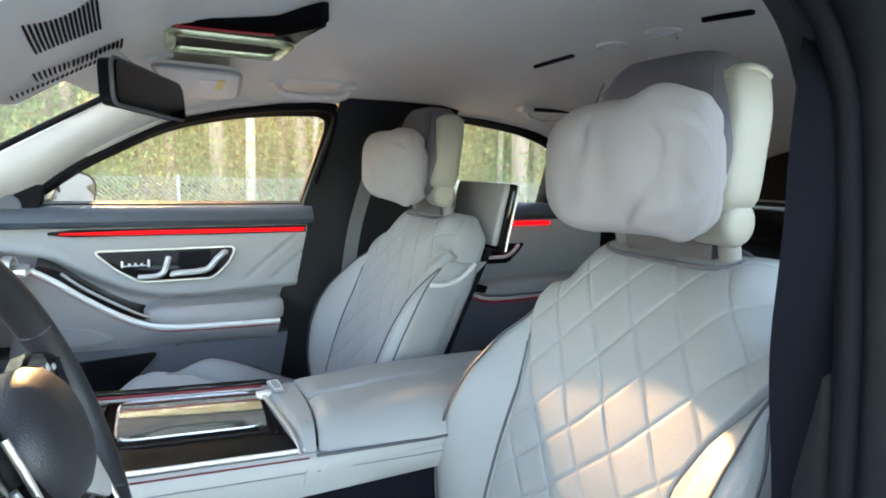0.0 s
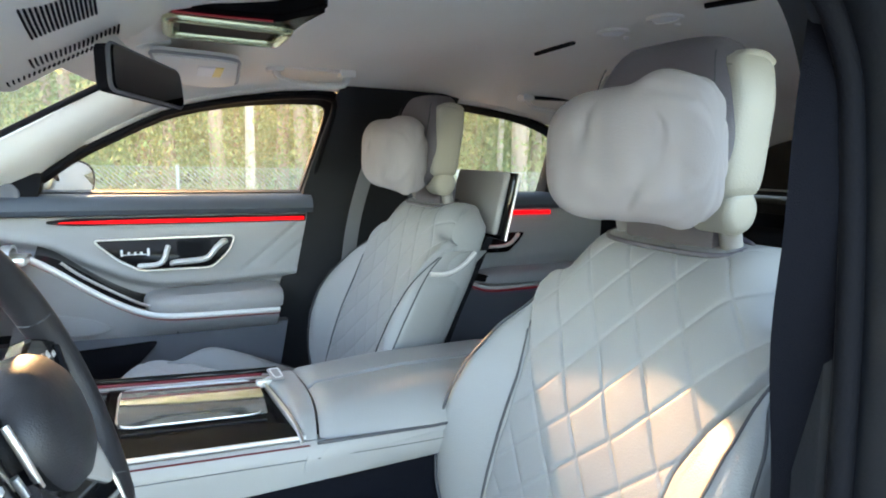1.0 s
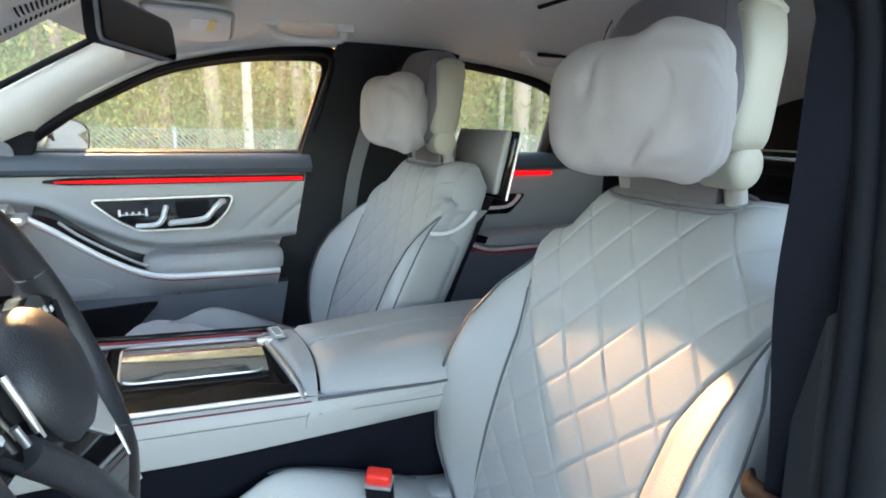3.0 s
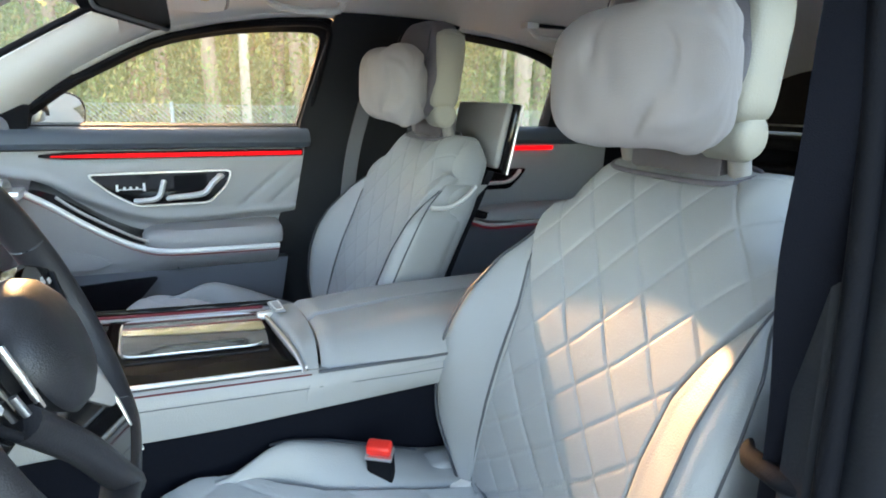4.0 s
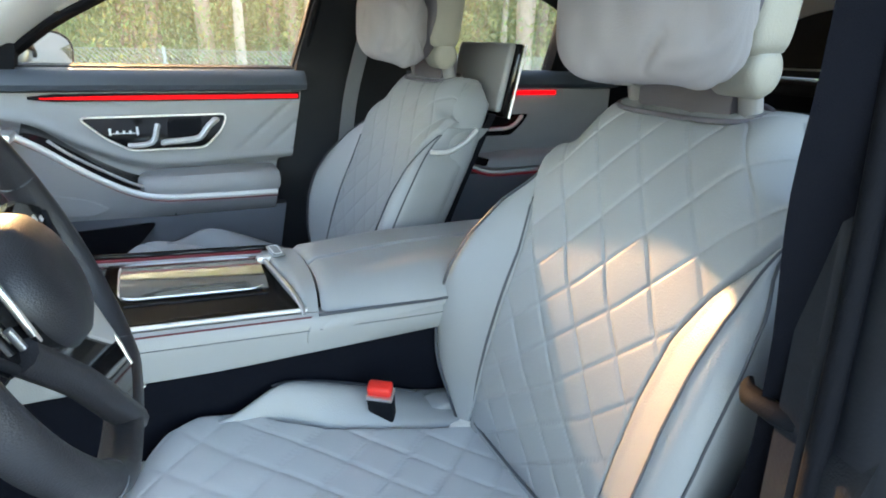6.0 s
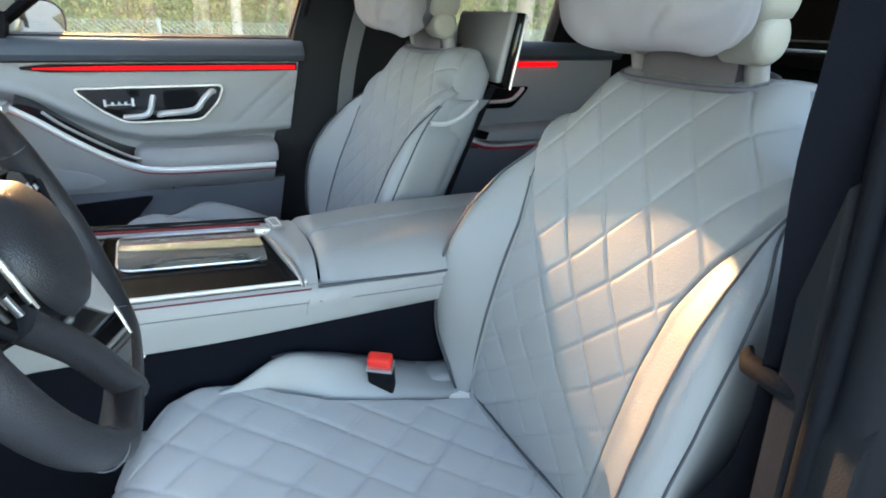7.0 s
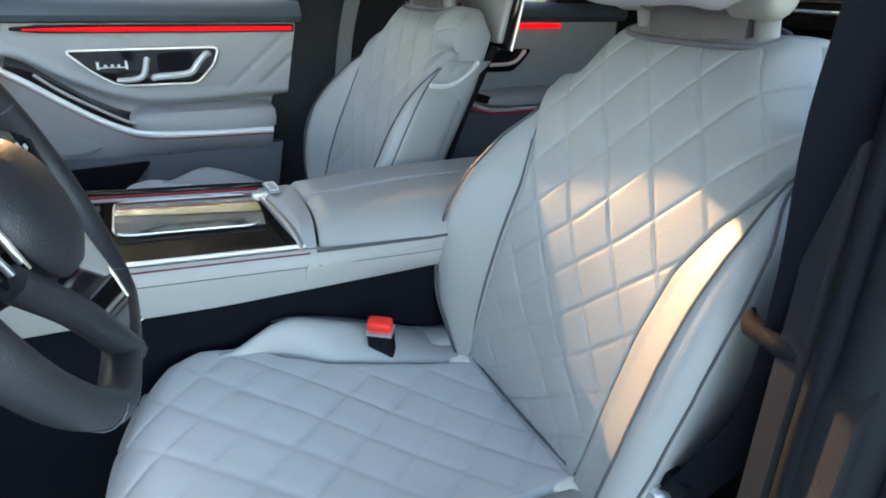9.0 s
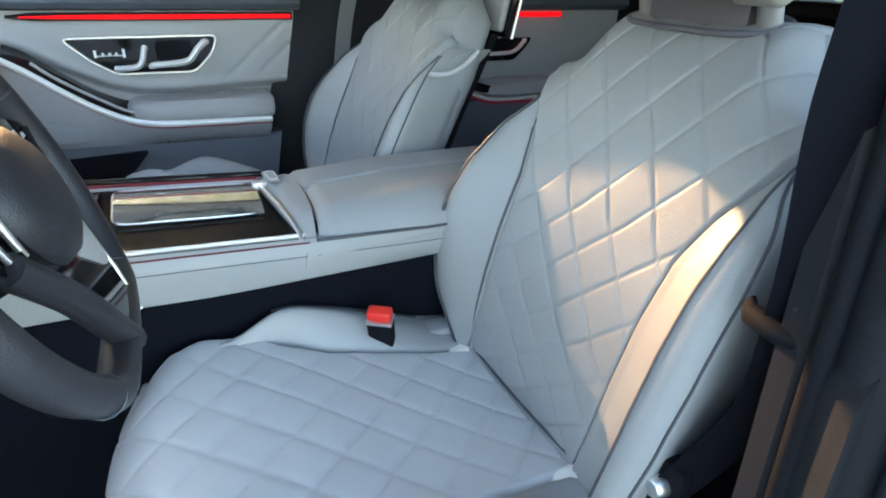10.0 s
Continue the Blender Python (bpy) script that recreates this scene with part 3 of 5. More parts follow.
    add("door_handle", tube(spline([(0.764, -0.345, 0.836), (0.752, -0.36, 0.838), (0.748, -0.42, 0.84), (0.748, -0.452, 0.85), (0.750, -0.478, 0.872), (0.762, -0.49, 0.878)], 20), 0.009, 8, flat=0.7, up=(1, 0, 0)), SILVER, "chrome inner door handle", sw)
    add("seat_switch", tube(spline([(0.762, -0.27, 0.834), (0.755, -0.285, 0.836), (0.755, -0.31, 0.842), (0.760, -0.325, 0.868)], 12), 0.008, 8, flat=0.7, up=(1, 0, 0)), CHROME, "", sw)
    return d


door_front()
door_rear()


# ---- seats ----
FRONT_Z = [0.44, 0.50, 0.55, 0.64, 0.72, 0.80, 0.87, 0.94, 0.99, 1.02, 1.036, 1.042, 1.040]
FRONT_Y = [0.266, 0.258, 0.247, 0.226, 0.202, 0.170, 0.138, 0.108, 0.082, 0.060, 0.035, 0.0, -0.05]
SPINE = spline([(0, y, z) for y, z in zip(FRONT_Y, FRONT_Z)], 200)


def half_quilt(z):
    return table(z, [0.44, 0.5, 0.6, 0.72, 0.80, 0.85, 0.90, 0.94, 0.98, 1.02, 1.05], [0.146, 0.148, 0.152, 0.154, 0.160, 0.178, 0.205, 0.222, 0.215, 0.19, 0.17])


def half_seat(z):
    return table(z, [0.40, 0.5, 0.6, 0.7, 0.8, 0.88, 0.94, 0.98, 1.01, 1.035, 1.05], [0.21, 0.232, 0.246, 0.252, 0.251, 0.242, 0.226, 0.208, 0.188, 0.150, 0.13])


def seam(phase, width):
    d = abs(phase - round(phase))
    return math.exp(-(d / width) ** 2)


def quilt_height(a, b, edge):
    """Puffed diamonds between two families of stitched seams."""
    g = max(seam(a, 0.026), seam(b, 0.026))
    puff = (abs(math.sin(math.pi * a)) * abs(math.sin(math.pi * b))) ** 0.45
    return (0.0013 * puff - 0.0020 * g) * edge


def stretch(z):
    return table(z, [0.40, 0.65, 0.80, 1.10], [0.80 - 0.15 * 1.25 - 0.25 * 1.6, 0.80 - 0.15 * 1.25, 0.80, 1.10])


def quilt_back():
    bm = bmesh.new()
    nu, nv = 210, 270
    uvl = bm.loops.layers.uv.new("uv")
    A, UV = [], {}
    for i in range(nu + 1):
        row = []
        for j in range(nv + 1):
            t = 0.02 + 0.955 * j / nv
            k = t * 199
            p = SPINE[int(k)].lerp(SPINE[min(199, int(k) + 1)], k - int(k))
            d = (SPINE[min(199, int(k) + 2)] - SPINE[max(0, int(k) - 2)]).normalized()
            nrm = Vector((0, d.z, -d.y))
            if nrm.y < 0 and nrm.z < 0:
                nrm = -nrm
            s = 2 * i / nu - 1
            hw = half_quilt(p.z)
            u = s * hw
            arc = p.z + max(0.0, (0.05 - p.y)) * 1.0
            zz = stretch(arc)
            a, b = (zz - 0.836 + (u + 0.010) / 0.80) / 0.105, (zz - 0.836 - (u + 0.010) / 0.80) / 0.105
            edge = smooth((1 - abs(s)) / 0.06) * smooth((j / nv) / 0.02) * smooth((1 - j / nv) / 0.03)
            h = quilt_height(a, b, edge) - 0.020 * (1 - smooth((1 - abs(s)) / 0.05)) + 0.006 * s * s - 0.03 * smooth((abs(u) - 0.12) / 0.1) * smooth((p.z - 0.90) / 0.1)
            q = p + nrm * h
            v = bm.verts.new((u, q.y, q.z - 0.035 * smooth((abs(u) - 0.11) / 0.10) * smooth((p.z - 0.96) / 0.06)))
            UV[v] = (u + 1, arc)
            row.append(v)
        A.append(row)
    for i in range(nu):
        for j in range(nv):
            f = bm.faces.new((A[i][j], A[i + 1][j], A[i + 1][j + 1], A[i][j + 1]))
            for lp in f.loops:
                lp[uvl].uv = UV[lp.vert]
    return bm


def front_y(z):
    return table(z, FRONT_Z[:-2], FRONT_Y[:-2])


def bolster_rise(s, z):
    """How far a side bolster stands proud of the quilted panel."""
    if s < 0:
        return table(z, [0.44, 0.5, 0.6, 0.7, 0.78, 0.85, 0.9, 0.96], [0.012, 0.020, 0.028, 0.032, 0.033, 0.028, 0.016, 0.002])
    return table(z, [0.44, 0.5, 0.56, 0.62, 0.68, 0.75, 0.80, 0.85, 0.90, 0.96], [0.010, 0.018, 0.032, 0.046, 0.058, 0.060, 0.048, 0.028, 0.010, 0.0])


def bolster_half(s, z):
    """Distance of a side bolster's outer edge from the middle of the seat."""
    hq, hs = half_quilt(z) - 0.004, half_seat(z)
    e = smooth((z - 0.45) / 0.03) * smooth((0.945 - z) / 0.09)
    if s > 0:
        hs = min(hs, table(z, [0.44, 0.50, 0.53, 0.56, 0.60, 0.65], [0.152, 0.168, 0.208, 0.238, 0.250, 0.26]))
        hs += 0.017 * smooth((0.90 - z) / 0.12) * smooth((z - 0.54) / 0.06)
    return max(lerp(hq + 0.004, hs, 0.04 + 0.96 * e), hq + 0.004)


def bolster_back(s):
    rings = []
    n = 34
    for i in range(n + 1):
        z = lerp(0.45, 0.940, i / n)
        hq, yf = half_quilt(z) - 0.004, front_y(z)
        b = bolster_rise(s, z)
        hs = bolster_half(s, z)
        yf -= 0.030 * (1 - smooth((0.945 - z) / 0.09))
        m = hs - hq
        pts = [(hq, yf - 0.03), (hq + 0.002, yf + 0.006), (hq + 0.16 * m, yf + b * 0.20 + 0.006), (hq + 0.40 * m, yf + b * 0.58 + 0.005), (hq + 0.62 * m, yf + b), (hq + 0.84 * m, yf + b * 0.92), (hs - 0.002, yf + b * 0.5), (hs + 0.003, yf + b * 0.1), (hs, yf - 0.05), (hs - 0.012, yf - 0.10), (hq, yf - 0.10)]
        if s > 0:
            pts = [(hq, yf - 0.03), (hq + 0.002, yf + 0.004), (hq + 0.18 * m, yf + b * 0.20 + 0.004), (hq + 0.42 * m, yf + b * 0.50 + 0.004), (hq + 0.66 * m, yf + b * 0.80 + 0.003), (hq + 0.86 * m, yf + b * 0.98), (hs - 0.002, yf + b * 0.86), (hs + 0.003, yf + b * 0.30), (hs, yf - 0.05), (hs - 0.012, yf - 0.10), (hq, yf - 0.10)]
        rings.append([(s * p.x, p.y, z) for p in spline([(a, c, 0) for a, c in pts], 30, True)])
    return loft(rings)


def shell_back():
    rings = []
    n = 30
    for i in range(n + 1):
        z = lerp(0.36, 1.036, i / n)
        top = smooth((1.04 - z) / 0.05)
        hs, yf = half_seat(z) - 0.006 - 0.07 * smooth((0.60 - z) / 0.12), front_y(z)
        y0, y1 = lerp(yf - 0.035, yf - 0.016, top), yf - lerp(0.085, 0.145, top)
        ym, hy = (y0 + y1) / 2, (y0 - y1) / 2
        ring = []
        for k in range(36):
            q = 2 * math.pi * k / 36
            c, sn = math.cos(q), math.sin(q)
            ring.append((hs * math.copysign(abs(c) ** 0.5, c), ym + hy * math.copysign(abs(sn) ** 0.6, sn), z))
        rings.append(ring)
    return loft(rings)


def crease_line(s, off, lift, z0=0.47, z1=0.95, n=40, r=0.0019):
    pts = []
    for i in range(n):
        z = lerp(z0, z1, i / (n - 1))
        hq, hs = half_quilt(z), bolster_half(s, z)
        b = bolster_rise(s, z)
        pts.append((s * lerp(hq, hs, off), front_y(z) - 0.030 * (1 - smooth((0.945 - z) / 0.09)) + b * lift + 0.001, z))
    return tube(pts, r, 6)


CUSH_Y = [0.225, 0.30, 0.40, 0.50, 0.60, 0.71, 0.77, 0.805, 0.818, 0.82]
CUSH_Z = [0.492, 0.503, 0.526, 0.546, 0.564, 0.574, 0.566, 0.538, 0.49, 0.44]
CSPINE = spline([(0, y, z) for y, z in zip(CUSH_Y, CUSH_Z)], 160)


def half_cushion(y):
    return table(y, [0.24, 0.40, 0.50, 0.56, 0.62, 0.70, 0.76, 0.80], [0.15, 0.165, 0.182, 0.210, 0.256, 0.262, 0.246, 0.215])


def quilt_seat():
    bm = bmesh.new()
    uvl = bm.loops.layers.uv.new("uv")
    nu, nv = 140, 150
    A, UV = [], {}
    for i in range(nu + 1):
        row = []
        for j in range(nv + 1):
            k = j / nv * 159
            p = CSPINE[int(k)].lerp(CSPINE[min(159, int(k) + 1)], k - int(k))
            d = (CSPINE[min(159, int(k) + 2)] - CSPINE[max(0, int(k) - 2)]).normalized()
            nrm = Vector((0, -d.z, d.y))
            s = 2 * i / nu - 1
            hw = half_cushion(p.y) if p.z > 0.54 or p.y < 0.7 else half_cushion(0.80) - 0.02 * smooth((0.53 - p.z) / 0.1) + 0.02
            u = s * hw
            arc = p.y + max(0.0, 0.54 - p.z) * (1 if p.y > 0.7 else 0)
            a, b = (arc - 0.30 + u / 0.92) / 0.098, (arc - 0.30 - u / 0.92) / 0.098
            fade = lerp(1.35, 0.9, smooth((p.y - 0.60) / 0.12))
            edge = smooth((1 - abs(s)) / 0.05)
            h = quilt_height(a, b, edge) * fade - 0.035 * (1 - smooth((1 - abs(s)) / 0.10)) * (1 if p.y > 0.58 else 0.4) - 0.008 * (1 - s * s) * smooth((0.6 - p.y) / 0.2)
            q = p + nrm * h
            v = bm.verts.new((u, q.y - 0.05 * s * s * smooth((p.y - 0.6) / 0.2), q.z))
            UV[v] = (u + 1, arc)
            row.append(v)
        A.append(row)
    for i in range(nu):
        for j in range(nv):
            f = bm.faces.new((A[i][j], A[i + 1][j], A[i + 1][j + 1], A[i][j + 1]))
            for lp in f.loops:
                lp[uvl].uv = UV[lp.vert]
    return bm


def bolster_seat(s):
    rings = []
    n = 26
    for i in range(n + 1):
        t = i / n
        y = lerp(0.25, 0.655, t)
        e = smooth(t / 0.12) * smooth((1 - t) / 0.25)
        hq = min(half_cushion(y) - 0.004, 0.212)
        z = table(y, CUSH_Y, CUSH_Z)
        b = 0.044 * smooth(t / 0.70) * smooth((1 - t) / 0.30) + 0.004
        hs = lerp(hq + 0.012, 0.258, smooth((1 - t) / 0.30))
        m = hs - hq
        pts = [(hq, z - 0.05), (hq, z - 0.006), (hq + 0.22 * m, z + b * 0.55), (hq + 0.5 * m, z + b), (hq + 0.8 * m, z + b * 0.85), (hs, z + b * 0.3), (hs + 0.004, z - 0.03), (hs, z - 0.10), (hq, z - 0.12)]
        rings.append([(s * p.x, y, p.z) for p in spline([(a, 0, c) for a, c in pts], 26, True)])
    return loft(rings)


def seat_pan():
    rings = []
    for y, w, z0, z1 in ((0.16, 0.20, 0.34, 0.44), (0.20, 0.235, 0.30, 0.47), (0.40, 0.245, 0.30, 0.50), (0.60, 0.245, 0.31, 0.53), (0.72, 0.235, 0.33, 0.535), (0.77, 0.21, 0.36, 0.51), (0.785, 0.19, 0.40, 0.47)):
        ring = []
        for k in range(28):
            q = 2 * math.pi * k / 28
            c, sn = math.cos(q), math.sin(q)
            ring.append((w * math.copysign(abs(c) ** 0.4, c), y, (z0 + z1) / 2 + (z1 - z0) / 2 * math.copysign(abs(sn) ** 0.4, sn)))
        rings.append(ring)
    return loft(rings)


def headrest_shape(w, d, h, yc, zc, n=30, m=40, lean=0.0):
    rings = []
    for i in range(n + 1):
        t = i / n
        z = zc - h / 2 + h * t
        sq = max(0.0, 1 - abs(2 * t - 1) ** 4.0) ** 0.25
        wt = w * (0.90 + 0.10 * math.sin(math.pi * min(1, t * 1.2))) * max(sq, 0.02) * (1.0 if t < 0.55 else lerp(1.0, 0.86, ((t - 0.55) / 0.45) ** 2))
        dt = d * max(sq, 0.05)
        ring = []
        for k in range(m):
            q = 2 * math.pi * k / m
            c, sn = math.cos(q), math.sin(q)
            ring.append((wt * math.copysign(abs(c) ** 0.55, c), yc - lean * (t - 0.5) + dt * math.copysign(abs(sn) ** 0.65, sn), z))
        rings.append(ring)
    return loft(rings)


CREASES = ((-0.004, 0.45, 0.012, 0.0045, 0.0, 0.95), (0.022, -0.30, 0.011, 0.0045, 0.1, 0.95), (-0.098, 1.1, 0.006, 0.009, -0.6, 0.3), (-0.110, -0.9, 0.006, 0.010, -0.9, -0.1), (-0.112, 0.4, 0.005, 0.009, -0.2, 0.6))


def pillow_shape():
    bm = bmesh.new()
    nu, nv = 110, 60
    rings = []
    for i in range(nu + 1):
        s = 2 * i / nu - 1
        ring = []
        hh = (0.084 * max(0.0, 1 - abs(s) ** (6.0 if s < 0 else 4.2)) ** 0.36 + 0.004) * (1 - 0.06 * smooth((s - 0.2) / 0.8))
        dd = 0.060 * max(0.0, 1 - abs(s) ** 2.6) ** 0.55 + 0.004
        for k in range(nv):
            q = 2 * math.pi * k / nv
            c, sn = math.cos(q), math.sin(q)
            x = 0.142 * s
            y = dd * math.copysign(abs(c) ** 0.8, c)
            z = hh * math.copysign(abs(sn) ** 0.62, sn)
            wob = noise.noise(Vector((x * 9, y * 9, z * 9))) * 0.005 + noise.noise(Vector((x * 26, y * 10, z * 14 + 3))) * 0.004
            zz = z / 0.09
            gather = smooth((-s - 0.45) / 0.4)
            wob += 0.0055 * gather * math.sin(q * 7 + 2.0 * s) + 0.003 * gather * math.sin(q * 13 + 1.0)
            if sn > 0:
                z += sn * (0.008 * math.exp(-((x + 0.072) / 0.018) ** 2) - 0.003 * math.exp(-((x + 0.02) / 0.03) ** 2))
            else:
                z += sn * 0.008 * math.exp(-((x + 0.11) / 0.03) ** 2)
            for cx, tilt, wd, dp, lo, hi in CREASES:
                wob -= 1.0 * dp * math.exp(-((x - cx - tilt * z) / wd) ** 2) * smooth((zz - lo) / 0.35) * smooth((hi - zz) / 0.35) * (1 if c > -0.2 else 0)
            tuck = (0.008 if s < 0 else 0.0) * math.exp(-((abs(s) - 0.86) / 0.05) ** 2) * (0.5 + 0.5 * math.sin(z * 120))
            f = 1 + (wob - tuck) / 0.06
            ring.append((x, y * f, z * (1 + wob * 5)))
        rings.append(ring)
    return loft(rings, True, bm)


def build_seat():
    seat = thing("front_seat", "light grey leather car seat with diamond quilting and headrest", "car seat", (0, 0, 0.26), "front seats")
    inv = Matrix.Translation((0, 0, -0.26))

    def add(name, bm, mat, label="", parent=None, sharp=50):
        bmesh.ops.transform(bm, matrix=inv, verts=bm.verts[:])
        return part(name, bm, mat, parent or seat, label, sharp)
    bk = add("backrest", shell_back(), LEATHER, "smooth grey leather seat back")
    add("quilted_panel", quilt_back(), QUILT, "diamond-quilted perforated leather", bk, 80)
    for s in (1, -1):
        bo = add("side_bolster", bolster_back(s), LEATHER, "", bk)
        add("seam", crease_line(s, 0.02, 0.12, 0.48, 0.92, r=0.0028), PIPING, "dark seam beside the quilting", bk)
        if s < 0:
            add("piping", crease_line(s, 0.56, 0.99, 0.50, 0.925), PIPING, "dark contrast piping", bk)
        add("piping", crease_line(s, 0.88, 1.04, 0.50, 0.915, r=0.0026) if s > 0 else crease_line(s, 1.0, 0.44, 0.48, 0.925), PIPING, "dark contrast piping", bk)
    cu = add("cushion", seat_pan(), LEATHER)
    # Dark tube stands in for the shadow gap where cushion meets backrest.
    add("seam", tube([(x, 0.262 - 0.15 * x * x, 0.503 + 0.1 * x * x) for x in np.linspace(-0.146, 0.146, 20)], 0.0026, 6), PIPING, "dark strip for the shadow gap between cushion and backrest", cu)
    add("quilted_panel", quilt_seat(), LIT_CUSHION_LEATHER, "diamond-quilted smooth leather, coloured lighter to look lit", cu, 80)
    for s in (1, -1):
        add("side_bolster", bolster_seat(s), LEATHER, "", cu)
        pts = []
        for i in range(30):
            t = i / 29
            y = lerp(0.32, 0.57, t)
            b = 0.044 * smooth(((y - 0.25) / 0.405) / 0.70) * smooth((1 - (y - 0.25) / 0.405) / 0.30) + 0.004
            hq = min(half_cushion(y) - 0.004, 0.212)
            pts.append((s * lerp(hq, 0.258, 0.86), y, table(y, CUSH_Y, CUSH_Z) + b * 0.80 + 0.001))
        add("piping", tube(pts, 0.0022, 6), PIPING, "", cu)
    for s in (1, -1):
        add("hinge_cover", box(s * 0.165 - 0.03, s * 0.165 + 0.03, 0.245, 0.30, 0.472, 0.500, 0.010, 3), PLASTIC, "small pale hinge cover")
    add("side_filler", box(0.185, 0.238, 0.235, 0.340, 0.40, 0.515, 0.014, 3), LEATHER, "grey leather filler beside the hinge")
    add("base", box(-0.22, 0.22, 0.16, 0.68, 0.26, 0.36, 0.02), BLACK_TRIM, "black seat rails and base")
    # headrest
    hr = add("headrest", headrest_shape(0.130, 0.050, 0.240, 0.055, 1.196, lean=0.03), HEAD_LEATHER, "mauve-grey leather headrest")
    for s in (1, -1):
        rings = []
        for i in range(21):
            t = i / 20
            e = max(0.05, 1 - abs(2 * t - 1) ** 9) ** 0.3
            z = lerp(1.105, 1.288, t)
            wx = lerp(0.132, 0.122, smooth((t - 0.6) / 0.4))
            yc = 0.044 - 0.016 * (t - 0.5)
            rings.append([(s * (wx - 0.026 + 0.026 * e * math.copysign(abs(math.cos(q)) ** 0.45, math.cos(q))), yc + 0.038 * e * math.copysign(abs(math.sin(q)) ** 0.6, math.sin(q)), z) for q in [2 * math.pi * k / 24 for k in range(24)]])
        add("wing_lip", tube(spline([(s * 0.106, 0.070, 1.264), (s * 0.110, 0.052, 1.279), (s * 0.112, 0.026, 1.281), (s * 0.113, 0.008, 1.273)], 14), 0.008, 8), CREAM, "rolled leather edge", hr)
        add("side_wing", loft(rings), CREAM, "pale cream leather side", hr)
        add("pivot_disc", loft([[(s * x, 0.045 + r * math.cos(q), 1.092 + r * math.sin(q)) for q in [2 * math.pi * k / 24 for k in range(24)]] for x, r in ((0.07, 0.030), (0.118, 0.031), (0.125, 0.026), (0.127, 0.018))]), CREAM, "round hinge cover", hr)
        add("post", tube([(s * 0.095, 0.005, 1.00), (s * 0.095, 0.02, 1.05), (s * 0.095, 0.035, 1.10)], 0.014, 10), GREY_PLASTIC, "grey headrest post", hr)
    stitch = [(0.0, 0.055 + 0.0475 * max(0, 1 - ((z - 1.2) / 0.112) ** 4) ** 0.25 - 0.03 * ((z - 1.0875) / 0.225 - 0.5), z) for z in np.linspace(1.20, 1.311, 24)]
    add("stitching", tube(stitch, 0.0014, 5), PIPING, "", hr)
    for s in (1, -1):
        add("stitching", tube([(s * (0.103 - 0.012 * smooth((z - 1.24) / 0.07)), 0.098 - 0.03 * ((z - 1.0875) / 0.225 - 0.5) - 0.010 * smooth((z - 1.27) / 0.04), z) for z in np.linspace(1.12, 1.285, 20)], 0.0012, 5), PIPING, "", hr)
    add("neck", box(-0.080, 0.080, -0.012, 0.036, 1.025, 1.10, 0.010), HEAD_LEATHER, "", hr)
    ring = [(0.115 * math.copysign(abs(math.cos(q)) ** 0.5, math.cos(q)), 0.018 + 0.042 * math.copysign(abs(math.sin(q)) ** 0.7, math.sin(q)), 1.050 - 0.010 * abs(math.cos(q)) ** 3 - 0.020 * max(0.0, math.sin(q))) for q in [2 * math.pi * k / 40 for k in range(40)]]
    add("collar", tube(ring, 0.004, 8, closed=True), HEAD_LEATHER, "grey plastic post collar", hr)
    hr.location.x = 0.012
    # back of the seat

    add("back_panel", sheet(lambda u, v: (lerp(-0.225, 0.225, u) * lerp(1, 0.86, v), front_y(lerp(0.55, 0.97, v)) - 0.150 - 0.006 * math.sin(math.pi * u), lerp(0.55, 0.97, v)), 12, 12, (0, 0.02, 0)), BLACK_TRIM, "black seat back cover", bk)
    return seat


driver = build_seat()
driver.location = (-0.395, 0, 0.26)
passenger = copy_thing(driver, pose(0.395, 0.058, 0.254, 3, 0, 0))
tagged(driver, "light grey diamond-quilted leather driver seat, partly sunlit")
tagged(passenger, "light grey diamond-quilted leather passenger seat beside the console")

cushion = part("headrest_pillow", pillow_shape(), SUEDE, sharp=180)
cushion.matrix_world = pose(-0.397, 0.140, 1.160, -4, 3, 0)
tagged(cushion, "crumpled soft grey suede pillow tied onto the headrest", "pillow", "headrest pillows")
other = copy_thing(cushion, pose(0.40, 0.152, 1.156, -4, -3, 0))

for ob, s in ((passenger, -1),):
    shell = [c for c in ob.children if c.name.startswith("backrest")][0]
    part("chrome_clip", tube(spline([(s * 0.250, 0.135, 0.632), (s * 0.256, 0.095, 0.634), (s * 0.252, 0.055, 0.652), (s * 0.240, 0.02, 0.680)], 14), 0.0055, 6), SILVER, shell, "chrome trim blade")


# ---- rear-seat screen on the back of the passenger seat ----
def rear_screen():
    s = thing("rear_screen", "slim black screen with silver edge behind the seat", "screen", (0.335, -0.075, 0.95))
    tilt = pose(0.0, 0.0, 0.085, 12, 0, 0)

    def add(name, bm, mat, label=""):
        bmesh.ops.transform(bm, matrix=tilt, verts=bm.verts[:])
        return part(name, bm, mat, s, label)
    add("panel", box(-0.135, 0.135, -0.010, 0.004, -0.085, 0.085, 0.006), GLOSS)
    add("back_cover", box(-0.125, 0.125, 0.004, 0.022, -0.075, 0.083, 0.010, 3), DOOR_LEATHER, "grey screen back")
    add("edge", tube([(-0.136, -0.012, -0.084), (-0.136, -0.012, 0.084)], 0.003, 6), CHROME, "silver screen edge")
    part("bracket", box(-0.03, 0.03, 0.0, 0.09, -0.03, 0.05, 0.01), BLACK_TRIM, s)
    return s


rear_screen()


